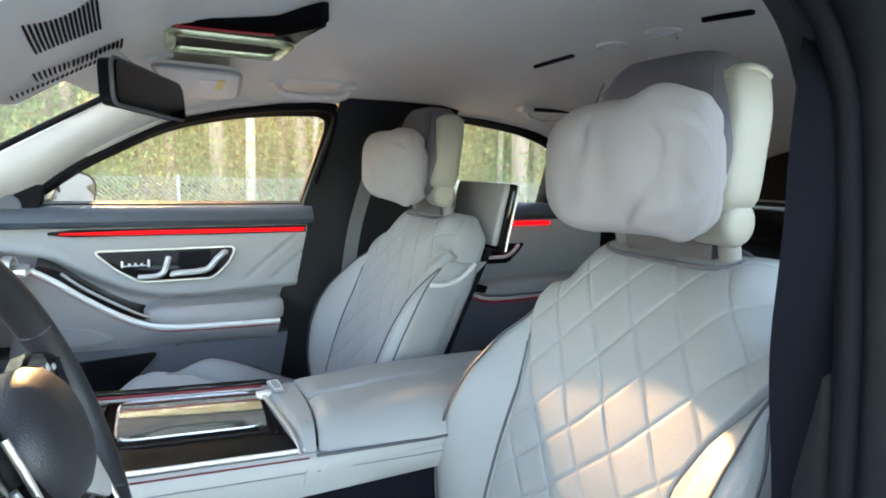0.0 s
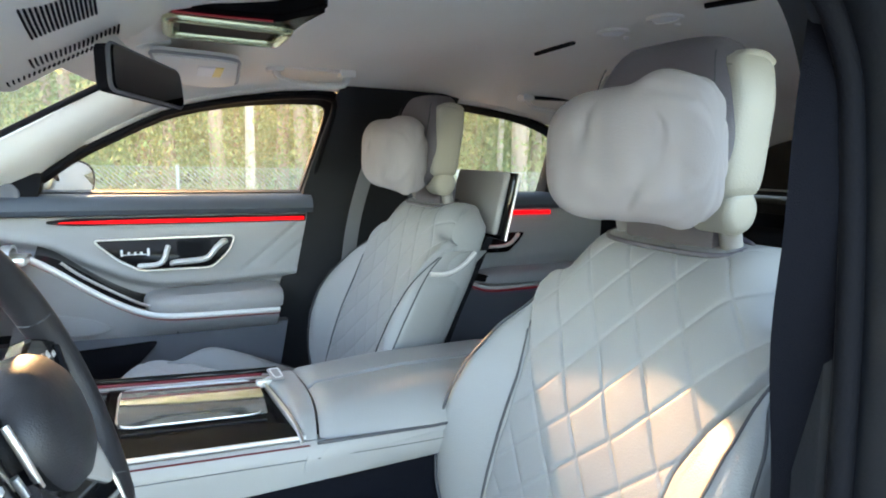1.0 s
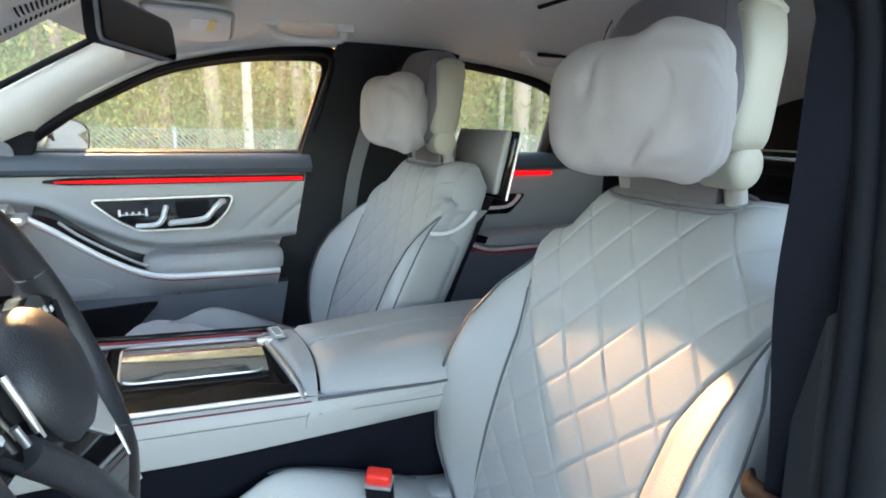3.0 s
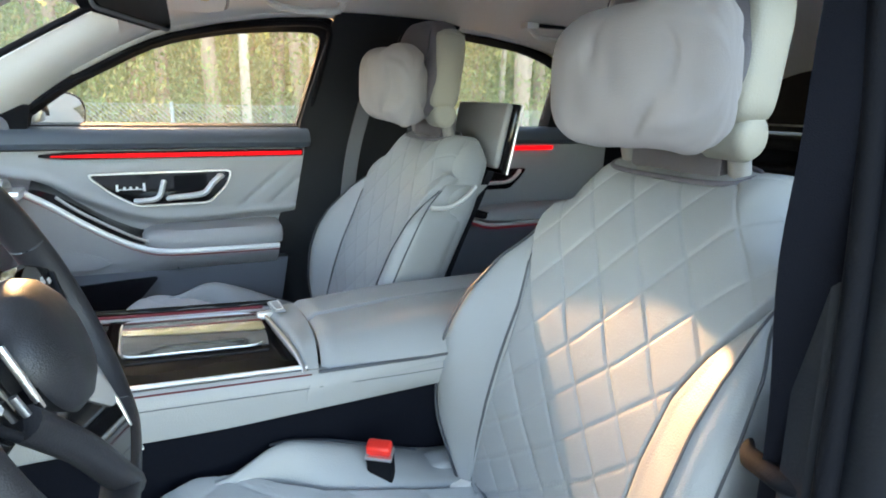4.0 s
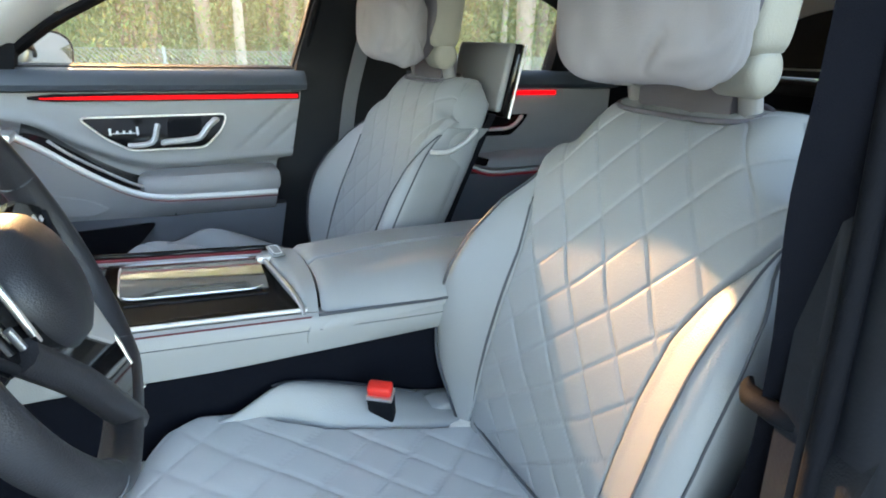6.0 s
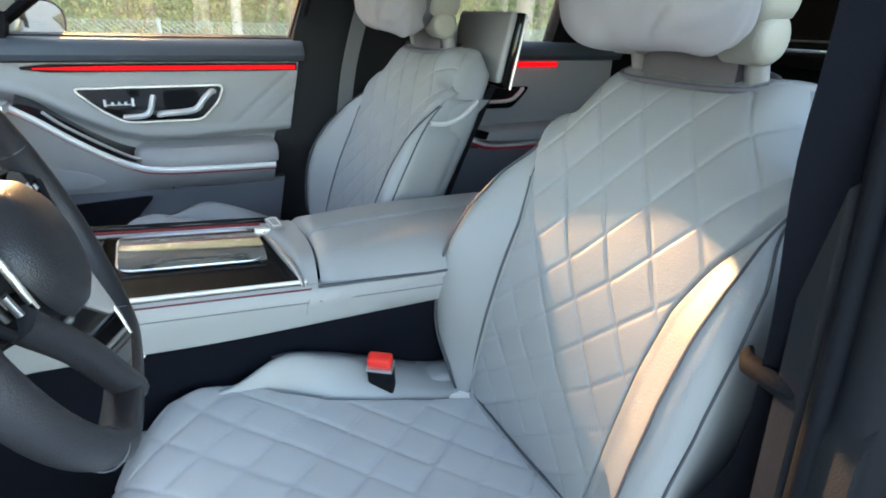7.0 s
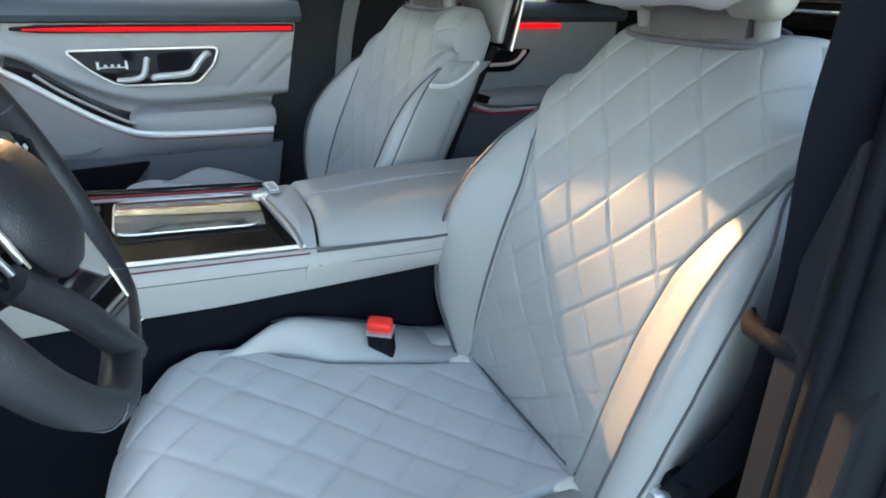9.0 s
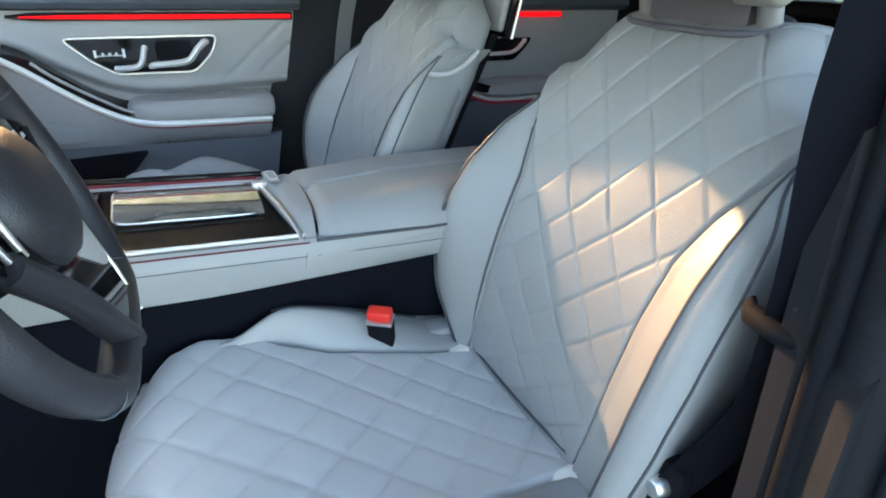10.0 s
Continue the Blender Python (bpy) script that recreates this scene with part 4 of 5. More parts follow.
# ---- centre console ----
def console():
    c = thing("centre_console", "light grey leather centre console with gloss black tray and armrest", "car console", (0, 0.4, 0.26))
    inv = Matrix.Translation((0, -0.4, -0.26))

    def add(name, bm, mat, label="", parent=None):
        bmesh.ops.transform(bm, matrix=inv, verts=bm.verts[:])
        return part(name, bm, mat, parent or c, label)

    def top(y):
        return table(y, [0.0, 0.3, 0.5, 0.75, 0.9, 1.1], [0.694, 0.697, 0.708, 0.724, 0.735, 0.80])
    add("carpet_side", box(-0.138, 0.138, -0.05, 1.2, 0.26, 0.66, 0.01), CARPET, "black carpet console side")
    for s in (-1, 1):
        rings = []
        for i in range(25):
            y = lerp(0.02, 1.1, i / 24)
            z1, z0 = top(y), 0.634 + 0.012 * smooth((y - 0.6) / 0.3)
            rings.append([(s * 0.12, y, z1 - 0.004), (s * 0.142, y, z1 - 0.002), (s * 0.150, y, z1 - 0.010), (s * 0.152, y, (z0 + z1) / 2), (s * 0.146, y, z0 + 0.004), (s * 0.140, y, z0), (s * 0.12, y, z0)])
        add("leather_side", loft(rings), LEATHER, "grey leather console flank")
        add("stitch_line", tube([(s * 0.1525, y, top(y) - 0.028) for y in np.linspace(0.10, 1.0, 20)], 0.0007, 5), LOWER_TRIM)
        add("chrome_edge", tube([(s * 0.138, y, top(y) + 0.003) for y in np.linspace(0.505, 0.80, 16)] + [(s * 0.120, 0.90, 0.745)], 0.0036, 8), SILVER, "polished chrome edge")
        add("red_line", tube([(s * 0.1475, y, top(y) - 0.007) for y in np.linspace(0.50, 0.95, 18)], 0.0014, 5), DIMGLOW, "dim red light line")
    # tray
    def deck(u, v):
        y = lerp(0.485, 1.10, v)
        x = lerp(-0.132, 0.132, u)
        return (x, y, top(y) + 0.001)
    add("tray_deck", sheet(deck, 8, 20, (0, 0, -0.02)), GLOSS_DEEP, "gloss black console deck")

    def lid(u, v):
        x = lerp(-0.03, 0.118, u)
        y = lerp(0.545, 0.765, v)
        e = smooth(min(u, 1 - u) / 0.12) ** 0.5
        return (x, y, top(y) + 0.002 + 0.016 * math.sin(math.pi * (0.12 + 0.8 * u)) * e)
    tray = add("tray_lid", sheet(lid, 24, 12, (0, 0, -0.012)), LACQUER, "polished sliding tray lid")
    rim = rounded([(-0.034, 0.548), (-0.034, 0.768), (0.122, 0.770), (0.122, 0.548)], 0.03, 5)
    add("lid_rim", tube([(x, y, top(y) + 0.0035) for x, y in rim], 0.0022, 6, closed=True), CHROME, "thin chrome rim", tray)
    add("groove", tube([(-0.055, y, top(y) + 0.002) for y in np.linspace(0.55, 0.76, 12)], 0.0016, 5), RUBBER, "", tray)
    add("front_bin", sheet(lambda u, v: (lerp(-0.10, 0.12, u), lerp(0.785, 0.98, v), top(lerp(0.785, 0.98, v)) + 0.003 + 0.02 * math.sin(math.pi * u) ** 0.6), 16, 10, (0, 0, -0.012)), GLOSS, "gloss black front lid")
    add("far_light", tube([(0.126, y, top(y) + 0.012) for y in np.linspace(0.53, 0.95, 14)], 0.0028, 6), DIMGLOW, "dim red light line")
    add("far_rim", tube([(0.136, y, top(y) + 0.016) for y in np.linspace(0.50, 0.80, 12)] + [(0.142, 0.86, 0.752), (0.155, 0.93, 0.79), (0.165, 1.0, 0.84)], 0.006, 8), GLOSS)
    add("lever", box(0.062, 0.078, 0.520, 0.548, 0.720, 0.733, 0.004), SILVER, "small chrome tray catch")
    # armrest with a separate front cap
    def hump(u, y0, y1, v, lift):
        y = lerp(y0, y1, v)
        x = lerp(-0.1535, 0.1535, u)
        q = abs(2 * u - 1)
        return (x, y, table(y, [0.05, 0.3, 0.5, 0.56], [0.748, 0.750, 0.738, 0.724]) + lift - 0.053 * q ** 5)

    def cap(u, v):
        x = lerp(-0.1535, 0.1535, u)
        y0 = 0.475 + 0.015 * (2 * u - 1) ** 2
        y1 = lerp(0.510, 0.540, u)
        p = hump(u, y0, y1, v, -0.001)
        return (p[0], p[1], p[2] - 0.012 * smooth((v - 0.8) / 0.2))
    arm = add("armrest_cap", sheet(cap, 30, 8, (0, 0, -0.012)), LEATHER, "grey leather armrest cap")
    add("cap_trim", tube([(lerp(-0.150, 0.120, t), lerp(0.512, 0.541, t), 0.728 - 0.018 * abs(2 * t - 1) ** 5) for t in np.linspace(0, 1, 20)], 0.0035, 6), CHROME, "thin chrome trim", arm)
    add("button", plate(rounded([(0.040, 0.500), (0.098, 0.502), (0.098, 0.526), (0.040, 0.522)], 0.006), "z", 0.7395, 0.003, 0.001), DOOR_LEATHER, "pale release button with a light outline", arm)
    add("button_outline", tube([(x, y, 0.7435) for x, y in rounded([(0.046, 0.504), (0.092, 0.506), (0.092, 0.522), (0.046, 0.518)], 0.005)], 0.0009, 5, closed=True), WHITE, "", arm)
    for u0, u1 in ((0.0, 0.497), (0.503, 1.0)):
        def half(u, v, u0=u0, u1=u1):
            uu = lerp(u0, u1, u)
            y1 = 0.470 + 0.015 * (2 * uu - 1) ** 2
            p = hump(uu, 0.04, y1, v, 0.002)
            return (p[0], p[1], p[2] - 0.010 * (1 - smooth(min(v / 0.04, (1 - v) / 0.03, 1))) - 0.006 * (1 - smooth((min(u, 1 - u)) / 0.03)) * (1 if (u > 0.5) == (u0 == 0.0) else 0))
        add("armrest_lid", sheet(half, 26, 30, (0, 0, -0.014)), LEATHER, "padded grey leather armrest lid")
    for s in (-1, 1):
        add("lid_gap", tube([(s * 0.1535, y, top(y) - 0.001) for y in np.linspace(0.06, 0.49, 12)], 0.0028, 6), PIPING)
    return c


console()


# ---- steering wheel ----
def steering_wheel():
    w = thing("steering_wheel", "dark grey leather steering wheel with gloss black spokes and chrome buttons", "steering wheel", (-0.395, 0.80, 0.905))
    tilt = pose(0, 0, 0, 70, 0, 0)

    def add(name, bm, mat, label="", parent=None):
        bmesh.ops.transform(bm, matrix=tilt, verts=bm.verts[:])
        return part(name, bm, mat, parent or w, label)
    # local: x across, y up the wheel, z towards the seat
    pts = []
    for k in range(72):
        q = 2 * math.pi * k / 72
        r = 0.180
        x, y = r * math.cos(q), r * math.sin(q)
        if y < -0.150:
            y = -0.150 - (-0.150 - y) * 0.25
        pts.append((x, y, 0))
    rim = add("rim", tube(pts, 0.0185, 14, closed=True, flat=0.85, up=(0, 0, 1)), WHEEL, "dark grey leather rim")
    for q in (0.35, -0.35 - 0.5, math.pi - 0.35, math.pi + 0.85):
        c, s = math.cos(q), math.sin(q)
        add("rim_seam", tube([(0.180 * c + 0.0172 * math.cos(a) * c, 0.180 * s + 0.0172 * math.cos(a) * s, 0.0172 * math.sin(a)) for a in np.linspace(0, 2 * math.pi, 16)], 0.0012, 4), PIPING, "", rim)
    rings = []
    for r, z in ((0.066, -0.03), (0.070, 0.0), (0.069, 0.014), (0.062, 0.026), (0.048, 0.034), (0.028, 0.038), (0.008, 0.039)):
        rings.append([(r * 1.02 * math.cos(a), r * 0.92 * math.sin(a), z) for a in [2 * math.pi * k / 36 for k in range(36)]])
    add("hub", loft(rings), WHEEL, "dark grey padded hub")
    add("column", loft([[(r * math.cos(a), r * math.sin(a) - 0.01, z) for a in [2 * math.pi * k / 24 for k in range(24)]] for r, z in ((0.055, -0.30), (0.06, -0.08), (0.055, -0.028))]), BLACK_TRIM)
    for s in (1, -1):
        sp = add("side_spoke", plate([(s * a, b) for a, b in rounded([(0.055, 0.050), (0.10, 0.056), (0.172, 0.030), (0.172, -0.012), (0.12, -0.020), (0.055, -0.03)], 0.01)], "z", -0.012, 0.018, 0.004), GLOSS, "gloss black spoke with buttons")
        for x, y, a, b in ((0.098, 0.032, 0.006, 0.003), (0.118, 0.028, 0.005, 0.004), (0.138, 0.022, 0.005, 0.003), (0.122, 0.008, 0.004, 0.003)):
            add("button_mark", box(s * x - a, s * x + a, y - b, y + b, 0.0062, 0.0075, 0.0006, 1), WHITE, "", sp)
        add("roller", tube([(s * 0.078, 0.036, 0.012), (s * 0.083, 0.010, 0.014), (s * 0.080, -0.020, 0.012)], 0.0032, 8), CHROME, "chrome control bar", sp)
        add("roller", tube([(s * 0.104, 0.006, 0.010), (s * 0.102, -0.012, 0.010)], 0.0032, 8), CHROME, "chrome control bar", sp)
        add("bar", tube([(s * 0.160, 0.024, 0.006), (s * 0.128, -0.014, 0.008)], 0.004, 8), RUBBER, "", sp)
        if s < 0:
            continue
        lo = add("lower_spoke", plate([(s * a, b) for a, b in rounded([(0.070, -0.040), (0.080, -0.070), (0.068, -0.172), (0.004, -0.165), (-0.050, -0.095), (-0.105, -0.020), (-0.06, 0.0)], 0.006)], "z", 0.002, 0.012, 0.003), GLOSS, "gloss black lower spoke")
        add("spoke_edge", tube([(s * 0.083, -0.058, 0.013), (s * 0.079, -0.120, 0.013), (s * 0.068, -0.174, 0.010)], 0.0032, 8), CHROME, "polished chrome spoke edge", lo)
        add("spoke_inlay", plate([(s * a, b) for a, b in rounded([(0.077, -0.060), (0.072, -0.106), (0.056, -0.107), (0.004, -0.066)], 0.008)], "z", 0.0142, 0.003, 0.001), SILVER, "silver spoke inlay", lo)
        add("spoke_rib", tube(spline([(-0.105, -0.015, 0.006), (-0.066, -0.072, 0.012), (-0.030, -0.130, 0.010), (0.004, -0.168, 0.004)], 16), 0.014, 10), WHEEL, "", lo)
    return w


steering_wheel()


# ---- dashboard ----
def dashboard():
    d = thing("dashboard", "dark leather dashboard with chrome air vents and red light line", "dashboard", (0, 1.2, 0.6))
    inv = Matrix.Translation((0, -1.2, -0.6))

    def add(name, bm, mat, label=""):
        bmesh.ops.transform(bm, matrix=inv, verts=bm.verts[:])
        return part(name, bm, mat, d, label)
    rings = []
    for i in range(21):
        x = lerp(-0.80, 0.80, i / 20)
        f = 1.03 + 0.03 * abs(i / 10 - 1) ** 2
        rings.append([(x, f + 0.06, 0.62), (x, f + 0.02, 0.70), (x, f, 0.80), (x, f + 0.01, 0.88), (x, f + 0.03, 0.93), (x, f + 0.10, 0.965), (x, 1.40, 0.975), (x, 1.56, 0.96), (x, 1.56, 0.5), (x, f + 0.25, 0.5)])
    add("body", loft(rings), BLUE_TRIM)
    add("light_line", tube([(x, 1.026 + 0.03 * (abs(x) / 0.8) ** 2, 0.80) for x in np.linspace(-0.78, 0.78, 24)], 0.004, 6), GLOW, "glowing red light line")
    for x in (0.69, -0.69):
        add("vent", loft([[(x + rx * math.cos(a), 1.035 - h, 0.88 + rz * math.sin(a)) for a in [2 * math.pi * k / 20 for k in range(20)]] for rx, rz, h in ((0.055, 0.035, 0.0), (0.055, 0.035, 0.02), (0.045, 0.027, 0.02), (0.043, 0.025, 0.0))]), CHROME, "chrome-rimmed air vent")
    add("vent_blade", box(0.645, 0.735, 0.985, 1.03, 0.868, 0.888, 0.006), CHROME, "bright chrome vent blade")
    return d


dashboard()


# ---- roof fittings ----
def inner_mirror():
    m = thing("rear_view_mirror", "frameless dark rear-view mirror hanging from the windscreen", "mirror", (0.006, 0.690, 1.250))
    turn = pose(0, 0, 0, -4, 2, -25)

    def add(name, bm, mat, label=""):
        bmesh.ops.transform(bm, matrix=turn, verts=bm.verts[:])
        return part(name, bm, mat, m, label)
    out = rounded([(-0.116, -0.030), (0.100, -0.028), (0.095, 0.030), (-0.112, 0.032)], 0.014)
    add("housing", plate(out, "y", 0.022, -0.020, 0.0), BLACK_TRIM, "dark grey mirror housing")
    add("mirror_face", plate([(x * 0.975, z * 0.94) for x, z in out], "y", 0.002, -0.003, 0.001), MIRROR_DARK, "mirror glass darkened for the cabin it reflects")
    add("rim", tube([(x, 0.004, z) for x, z in out], 0.0028, 6, closed=True, up=(0, 1, 0)), LOWER_TRIM)
    part("stalk", tube([(0, 0.03, 0.02), (-0.005, 0.06, 0.05), (-0.01, 0.075, 0.085)], 0.016, 10), PLASTIC, m)
    return m


# Dark reflection of the cabin, put into the mirror's own colour.
MIRROR_DARK = material("mirror_dark_reflection", (0.10, 0.105, 0.11), 0.04, metal=1.0, var=0.0)
inner_mirror()


def sensor_cover():
    c = thing("sensor_cover", "pale plastic cover with slotted grilles above the windscreen", "sensor cover", (0, 0.8, 1.3))
    inv = Matrix.Translation((0, -0.8, -1.3))

    def surf(u, v):
        """u across the car, v from the roof down the glass."""
        x = lerp(-0.30, 0.20, u)
        y = lerp(0.66, 0.895, v)
        bulge = 0.030 * math.sin(math.pi * u) ** 0.8 * (1 - 0.5 * v)
        return Vector((x, y, lerp(1.375, 1.238, v ** 1.15) - bulge * smooth(v / 0.25)))

    def add(name, bm, mat, label=""):
        bmesh.ops.transform(bm, matrix=inv, verts=bm.verts[:])
        return part(name, bm, mat, c, label)
    add("cover", sheet(surf, 30, 20, (0, 0.01, 0.014)), PLASTIC)
    for u0, u1, v0, v1, n in ((0.12, 0.32, 0.36, 0.64, 16), (0.50, 0.62, 0.30, 0.74, 20), (0.68, 0.76, 0.42, 0.92, 20)):
        for k in range(n):
            t = k / (n - 1)
            v = lerp(v0, v1, t)
            a, b = surf(u0 + 0.04 * math.sin(t * 3), v), surf(u1, v + 0.02)
            add("slot", tube([a - Vector((0, 0.001, 0.001)), a.lerp(b, 0.5) - Vector((0, 0.001, 0.002)), b - Vector((0, 0.001, 0.001))], 0.0015, 5), BLACK_TRIM)
    return c


sensor_cover()

# header strip joining roof and windscreen
tagged(part("header", sheet(lambda u, v: (lerp(-0.64, 0.64, u), lerp(0.70, 0.80, v) + 0.07 * (1 - (2 * u - 1) ** 2) * v, lerp(ceiling_z(lerp(-0.60, 0.60, u), 0.70), 1.295, v) + 0.004), 30, 6, (0, 0.01, 0.012)), HEADLINER), "beige fabric header above the windscreen", "trim", kind="structure")


def overhead_console():
    c = thing("overhead_console", "gloss black overhead control panel with pale bright frame on the headliner", "roof console", (0.05, 0.56, 1.38))
    inv = Matrix.Translation((-0.05, -0.56, -1.38))

    def add(name, bm, mat, label="", parent=None):
        bmesh.ops.transform(bm, matrix=inv, verts=bm.verts[:])
        return part(name, bm, mat, parent or c, label)

    shape = rounded([(0.085, 0.685), (0.074, 0.57), (0.058, 0.500), (-0.055, 0.450), (-0.045, 0.438), (0.06, 0.446), (0.262, 0.452), (0.275, 0.685)], 0.014)
    body = add("body", plate(shape, "z", 1.405, -0.035, 0.010), GLOSS_DEEP)
    ring = rounded([(0.105, 0.665), (0.105, 0.470), (0.245, 0.470), (0.255, 0.665)], 0.02)
    add("bright_frame", tube([(x, y, 1.3680) for x, y in ring], 0.011, 8, closed=True), FRAME_REFLECTION, "bright frame with a yellow-green reflection in its colour", body)
    add("lens", plate(rounded([(0.130, 0.645), (0.130, 0.49), (0.222, 0.49), (0.230, 0.645)], 0.012), "z", 1.3698, -0.003, 0.001), BLACK_TRIM, "black lamp lens", body)
    add("red_glow", tube([(0.088, 0.66, 1.3700), (0.080, 0.57, 1.3700), (0.066, 0.505, 1.3700)], 0.002, 6), DIMGLOW, "dim red light line", body)
    return c


# Glossy frame metal; the yellow-green reflection is put into its base colour.
FRAME_REFLECTION = material("bright_frame", (0.66, 0.68, 0.42), 0.22, metal=0.85, var=0.05)
overhead_console()


def visor():
    v = thing("sun_visor", "folded beige sun visor with a yellow warning label", "sun visor", (0.40, 0.60, 1.36))
    inv = Matrix.Translation((-0.40, -0.60, -1.36))
    c = [(0.295, 0.70), (0.305, 0.530), (0.58, 0.505), (0.63, 0.55), (0.61, 0.66)]
    bm = plate(rounded(c, 0.035, 5), "z", 0.0, -0.016, 0.006)
    for p in bm.verts:
        p.co.z += 1.356 - 0.065 * (p.co.x - 0.17)
    bmesh.ops.transform(bm, matrix=inv, verts=bm.verts[:])
    part("flap", bm, PILLAR_CLOTH, v)
    # Darker tube around the flap draws the shaded gap at its edge.
    bm = tube([(x, y, 1.356 - 0.065 * (x - 0.17) - 0.010) for x, y in rounded(c, 0.035, 5)], 0.0035, 6, closed=True)
    bmesh.ops.transform(bm, matrix=inv, verts=bm.verts[:])
    part("edge_shade", bm, DOOR_LEATHER, v)
    for x0, x1, y0, y1, mat, nm in ((0.37, 0.47, 0.572, 0.605, WHITE, "label_text_panel"), (0.37, 0.47, 0.555, 0.572, STICKER, "warning_label")):
        z = 1.3225
        bm = box(x0, x1, y0, y1, z - 0.001, z + 0.001, 0)
        for q in bm.verts:
            q.co.z -= 0.065 * (q.co.x - 0.42)
        bmesh.ops.transform(bm, matrix=inv, verts=bm.verts[:])
        part(nm, bm, mat, v, "printed warning label")
    bm = tube([(0.315, 0.72, 1.347), (0.315, 0.68, 1.357), (0.32, 0.66, 1.363)], 0.008, 8)
    bmesh.ops.transform(bm, matrix=inv, verts=bm.verts[:])
    part("hinge", bm, PLASTIC, v)
    return v


visor()


def grab_handle(y0, y1, x):
    zc = ceiling_z(x, (y0 + y1) / 2)
    h = thing("grab_handle", "beige plastic grab handle folded against the headliner", "grab handle", (x, (y0 + y1) / 2, zc), "grab handles")
    L = (y1 - y0) / 2
    pts = spline([(0.012, -L, 0.004), (-0.004, -L * 0.97, -0.016), (-0.014, -L * 0.80, -0.036), (-0.018, 0, -0.042), (-0.014, L * 0.80, -0.036), (-0.004, L * 0.97, -0.016), (0.012, L, 0.004)], 30)
    part("bar", tube(pts, 0.0085, 8, flat=1.3), PLASTIC, h)
    for s in (-1, 1):
        part("mount", box(-0.016, 0.022, s * L - 0.022, s * L + 0.022, -0.014, 0.006, 0.006), PLASTIC, h)
    part("recess", box(-0.010, 0.026, -L * 0.8, L * 0.8, -0.004, 0.004, 0.002), BLACK_TRIM if y0 < 0 else PLASTIC, h)
    return h


grab_handle(0.225, 0.415, 0.56)
grab_handle(-0.62, -0.36, 0.56)


def roof_lamp(x, y):
    z = ceiling_z(x, y)
    p = thing("reading_lamp", "small round ceiling reading lamp, switched off", "ceiling lamp", (x, y, z), "rear ceiling lamps")
    part("bezel", loft([[(r * 1.2 * math.cos(a), r * math.sin(a), h) for a in [2 * math.pi * k / 24 for k in range(24)]] for r, h in ((0.030, 0.004), (0.030, -0.004), (0.023, -0.005), (0.022, -0.002))]), PLASTIC, p)
    part("lens", loft([[(r * 1.2 * math.cos(a), r * math.sin(a), h) for a in [2 * math.pi * k / 20 for k in range(20)]] for r, h in ((0.021, -0.001), (0.019, -0.004), (0.006, -0.006))]), WHITE, p)
    part("button", loft([[(0.012 + r * math.cos(a), -0.048 + r * math.sin(a), h) for a in [2 * math.pi * k / 10 for k in range(10)]] for r, h in ((0.006, 0.002), (0.006, -0.006), (0.003, -0.008))]), CHROME, p)


roof_lamp(-0.02, -0.17)
roof_lamp(-0.16, -0.165)
for x0, x1, y in ((0.10, 0.245, -0.165), (-0.36, -0.27, -0.14)):
    z = min(ceiling_z(x0, y), ceiling_z(x1, y))
    tagged(part("ceiling_vent", tube([(lerp(x0, x1, t), y, lerp(ceiling_z(x0, y), ceiling_z(x1, y), t) - 0.002) for t in np.linspace(0, 1, 8)], 0.006, 8), BLACK_TRIM), "narrow black slot in the headliner", "ceiling vent", "ceiling slots")


# ---- driver-side pillar, seals, belt ----
OPEN = [(-0.80, 0.26, 0.30), (-0.745, 0.245, 0.45), (-0.722, 0.235, 0.70), (-0.705, 0.225, 0.90), (-0.69, 0.215, 1.03), (-0.668, 0.200, 1.15), (-0.650, 0.195, 1.235), (-0.638, 0.235, 1.30), (-0.632, 0.34, 1.338), (-0.635, 0.50, 1.335), (-0.66, 0.68, 1.29), (-0.71, 0.88, 1.18), (-0.79, 1.15, 1.00), (-0.86, 1.28, 0.80), (-0.86, 1.30, 0.4)]
path = spline(OPEN, 90)


def opening_sweep(profile):
    """Profile points (in, out): metres across the pillar to the rear and outwards."""
    rings = []
    for i, p in enumerate(path):
        d = (path[min(i + 1, 89)] - path[max(i - 1, 0)]).normalized()
        side = Vector((-1, 0, 0))
        side = (side - d * side.dot(d)).normalized()
        backw = side.cross(d).normalized()
        rings.append([p + side * o + backw * b for b, o in profile])
    return loft(rings)


bprof = [(0.0, 0.0), (-0.004, 0.022), (0.006, 0.036), (-0.006, 0.05), (-0.012, 0.075), (0.0, 0.10), (0.02, 0.12), (0.03, 0.19), (0.08, 0.20), (0.08, 0.06), (0.03, 0.012)]
bprof = [(-b, o) for b, o in bprof]
tagged(part("door_opening", opening_sweep(bprof), RUBBER), "dark rubber-sealed pillar and frame of the open driver doorway", "pillar", kind="structure")
tagged(part("door_seal_1", opening_sweep([(-(-0.010 + 0.009 * math.cos(q)), 0.042 + 0.009 * math.sin(q)) for q in [2 * math.pi * k / 10 for k in range(10)]]), BLACK_TRIM), "black rubber door seal", "seal", kind="structure")
tagged(part("door_seal_2", opening_sweep([(-(-0.006 + 0.007 * math.cos(q)), 0.110 + 0.007 * math.sin(q)) for q in [2 * math.pi * k / 10 for k in range(10)]]), RUBBER), "dark grey rubber door seal", "seal", kind="structure")
tagged(part("door_frame", opening_sweep([(-b, o) for b, o in ((0.012, 0.128), (0.004, 0.142), (0.004, 0.165), (0.016, 0.185), (0.05, 0.19), (0.05, 0.13))]), FRAME_PALE), "pale blue-grey outer edge of the doorway", "door frame", kind="structure")
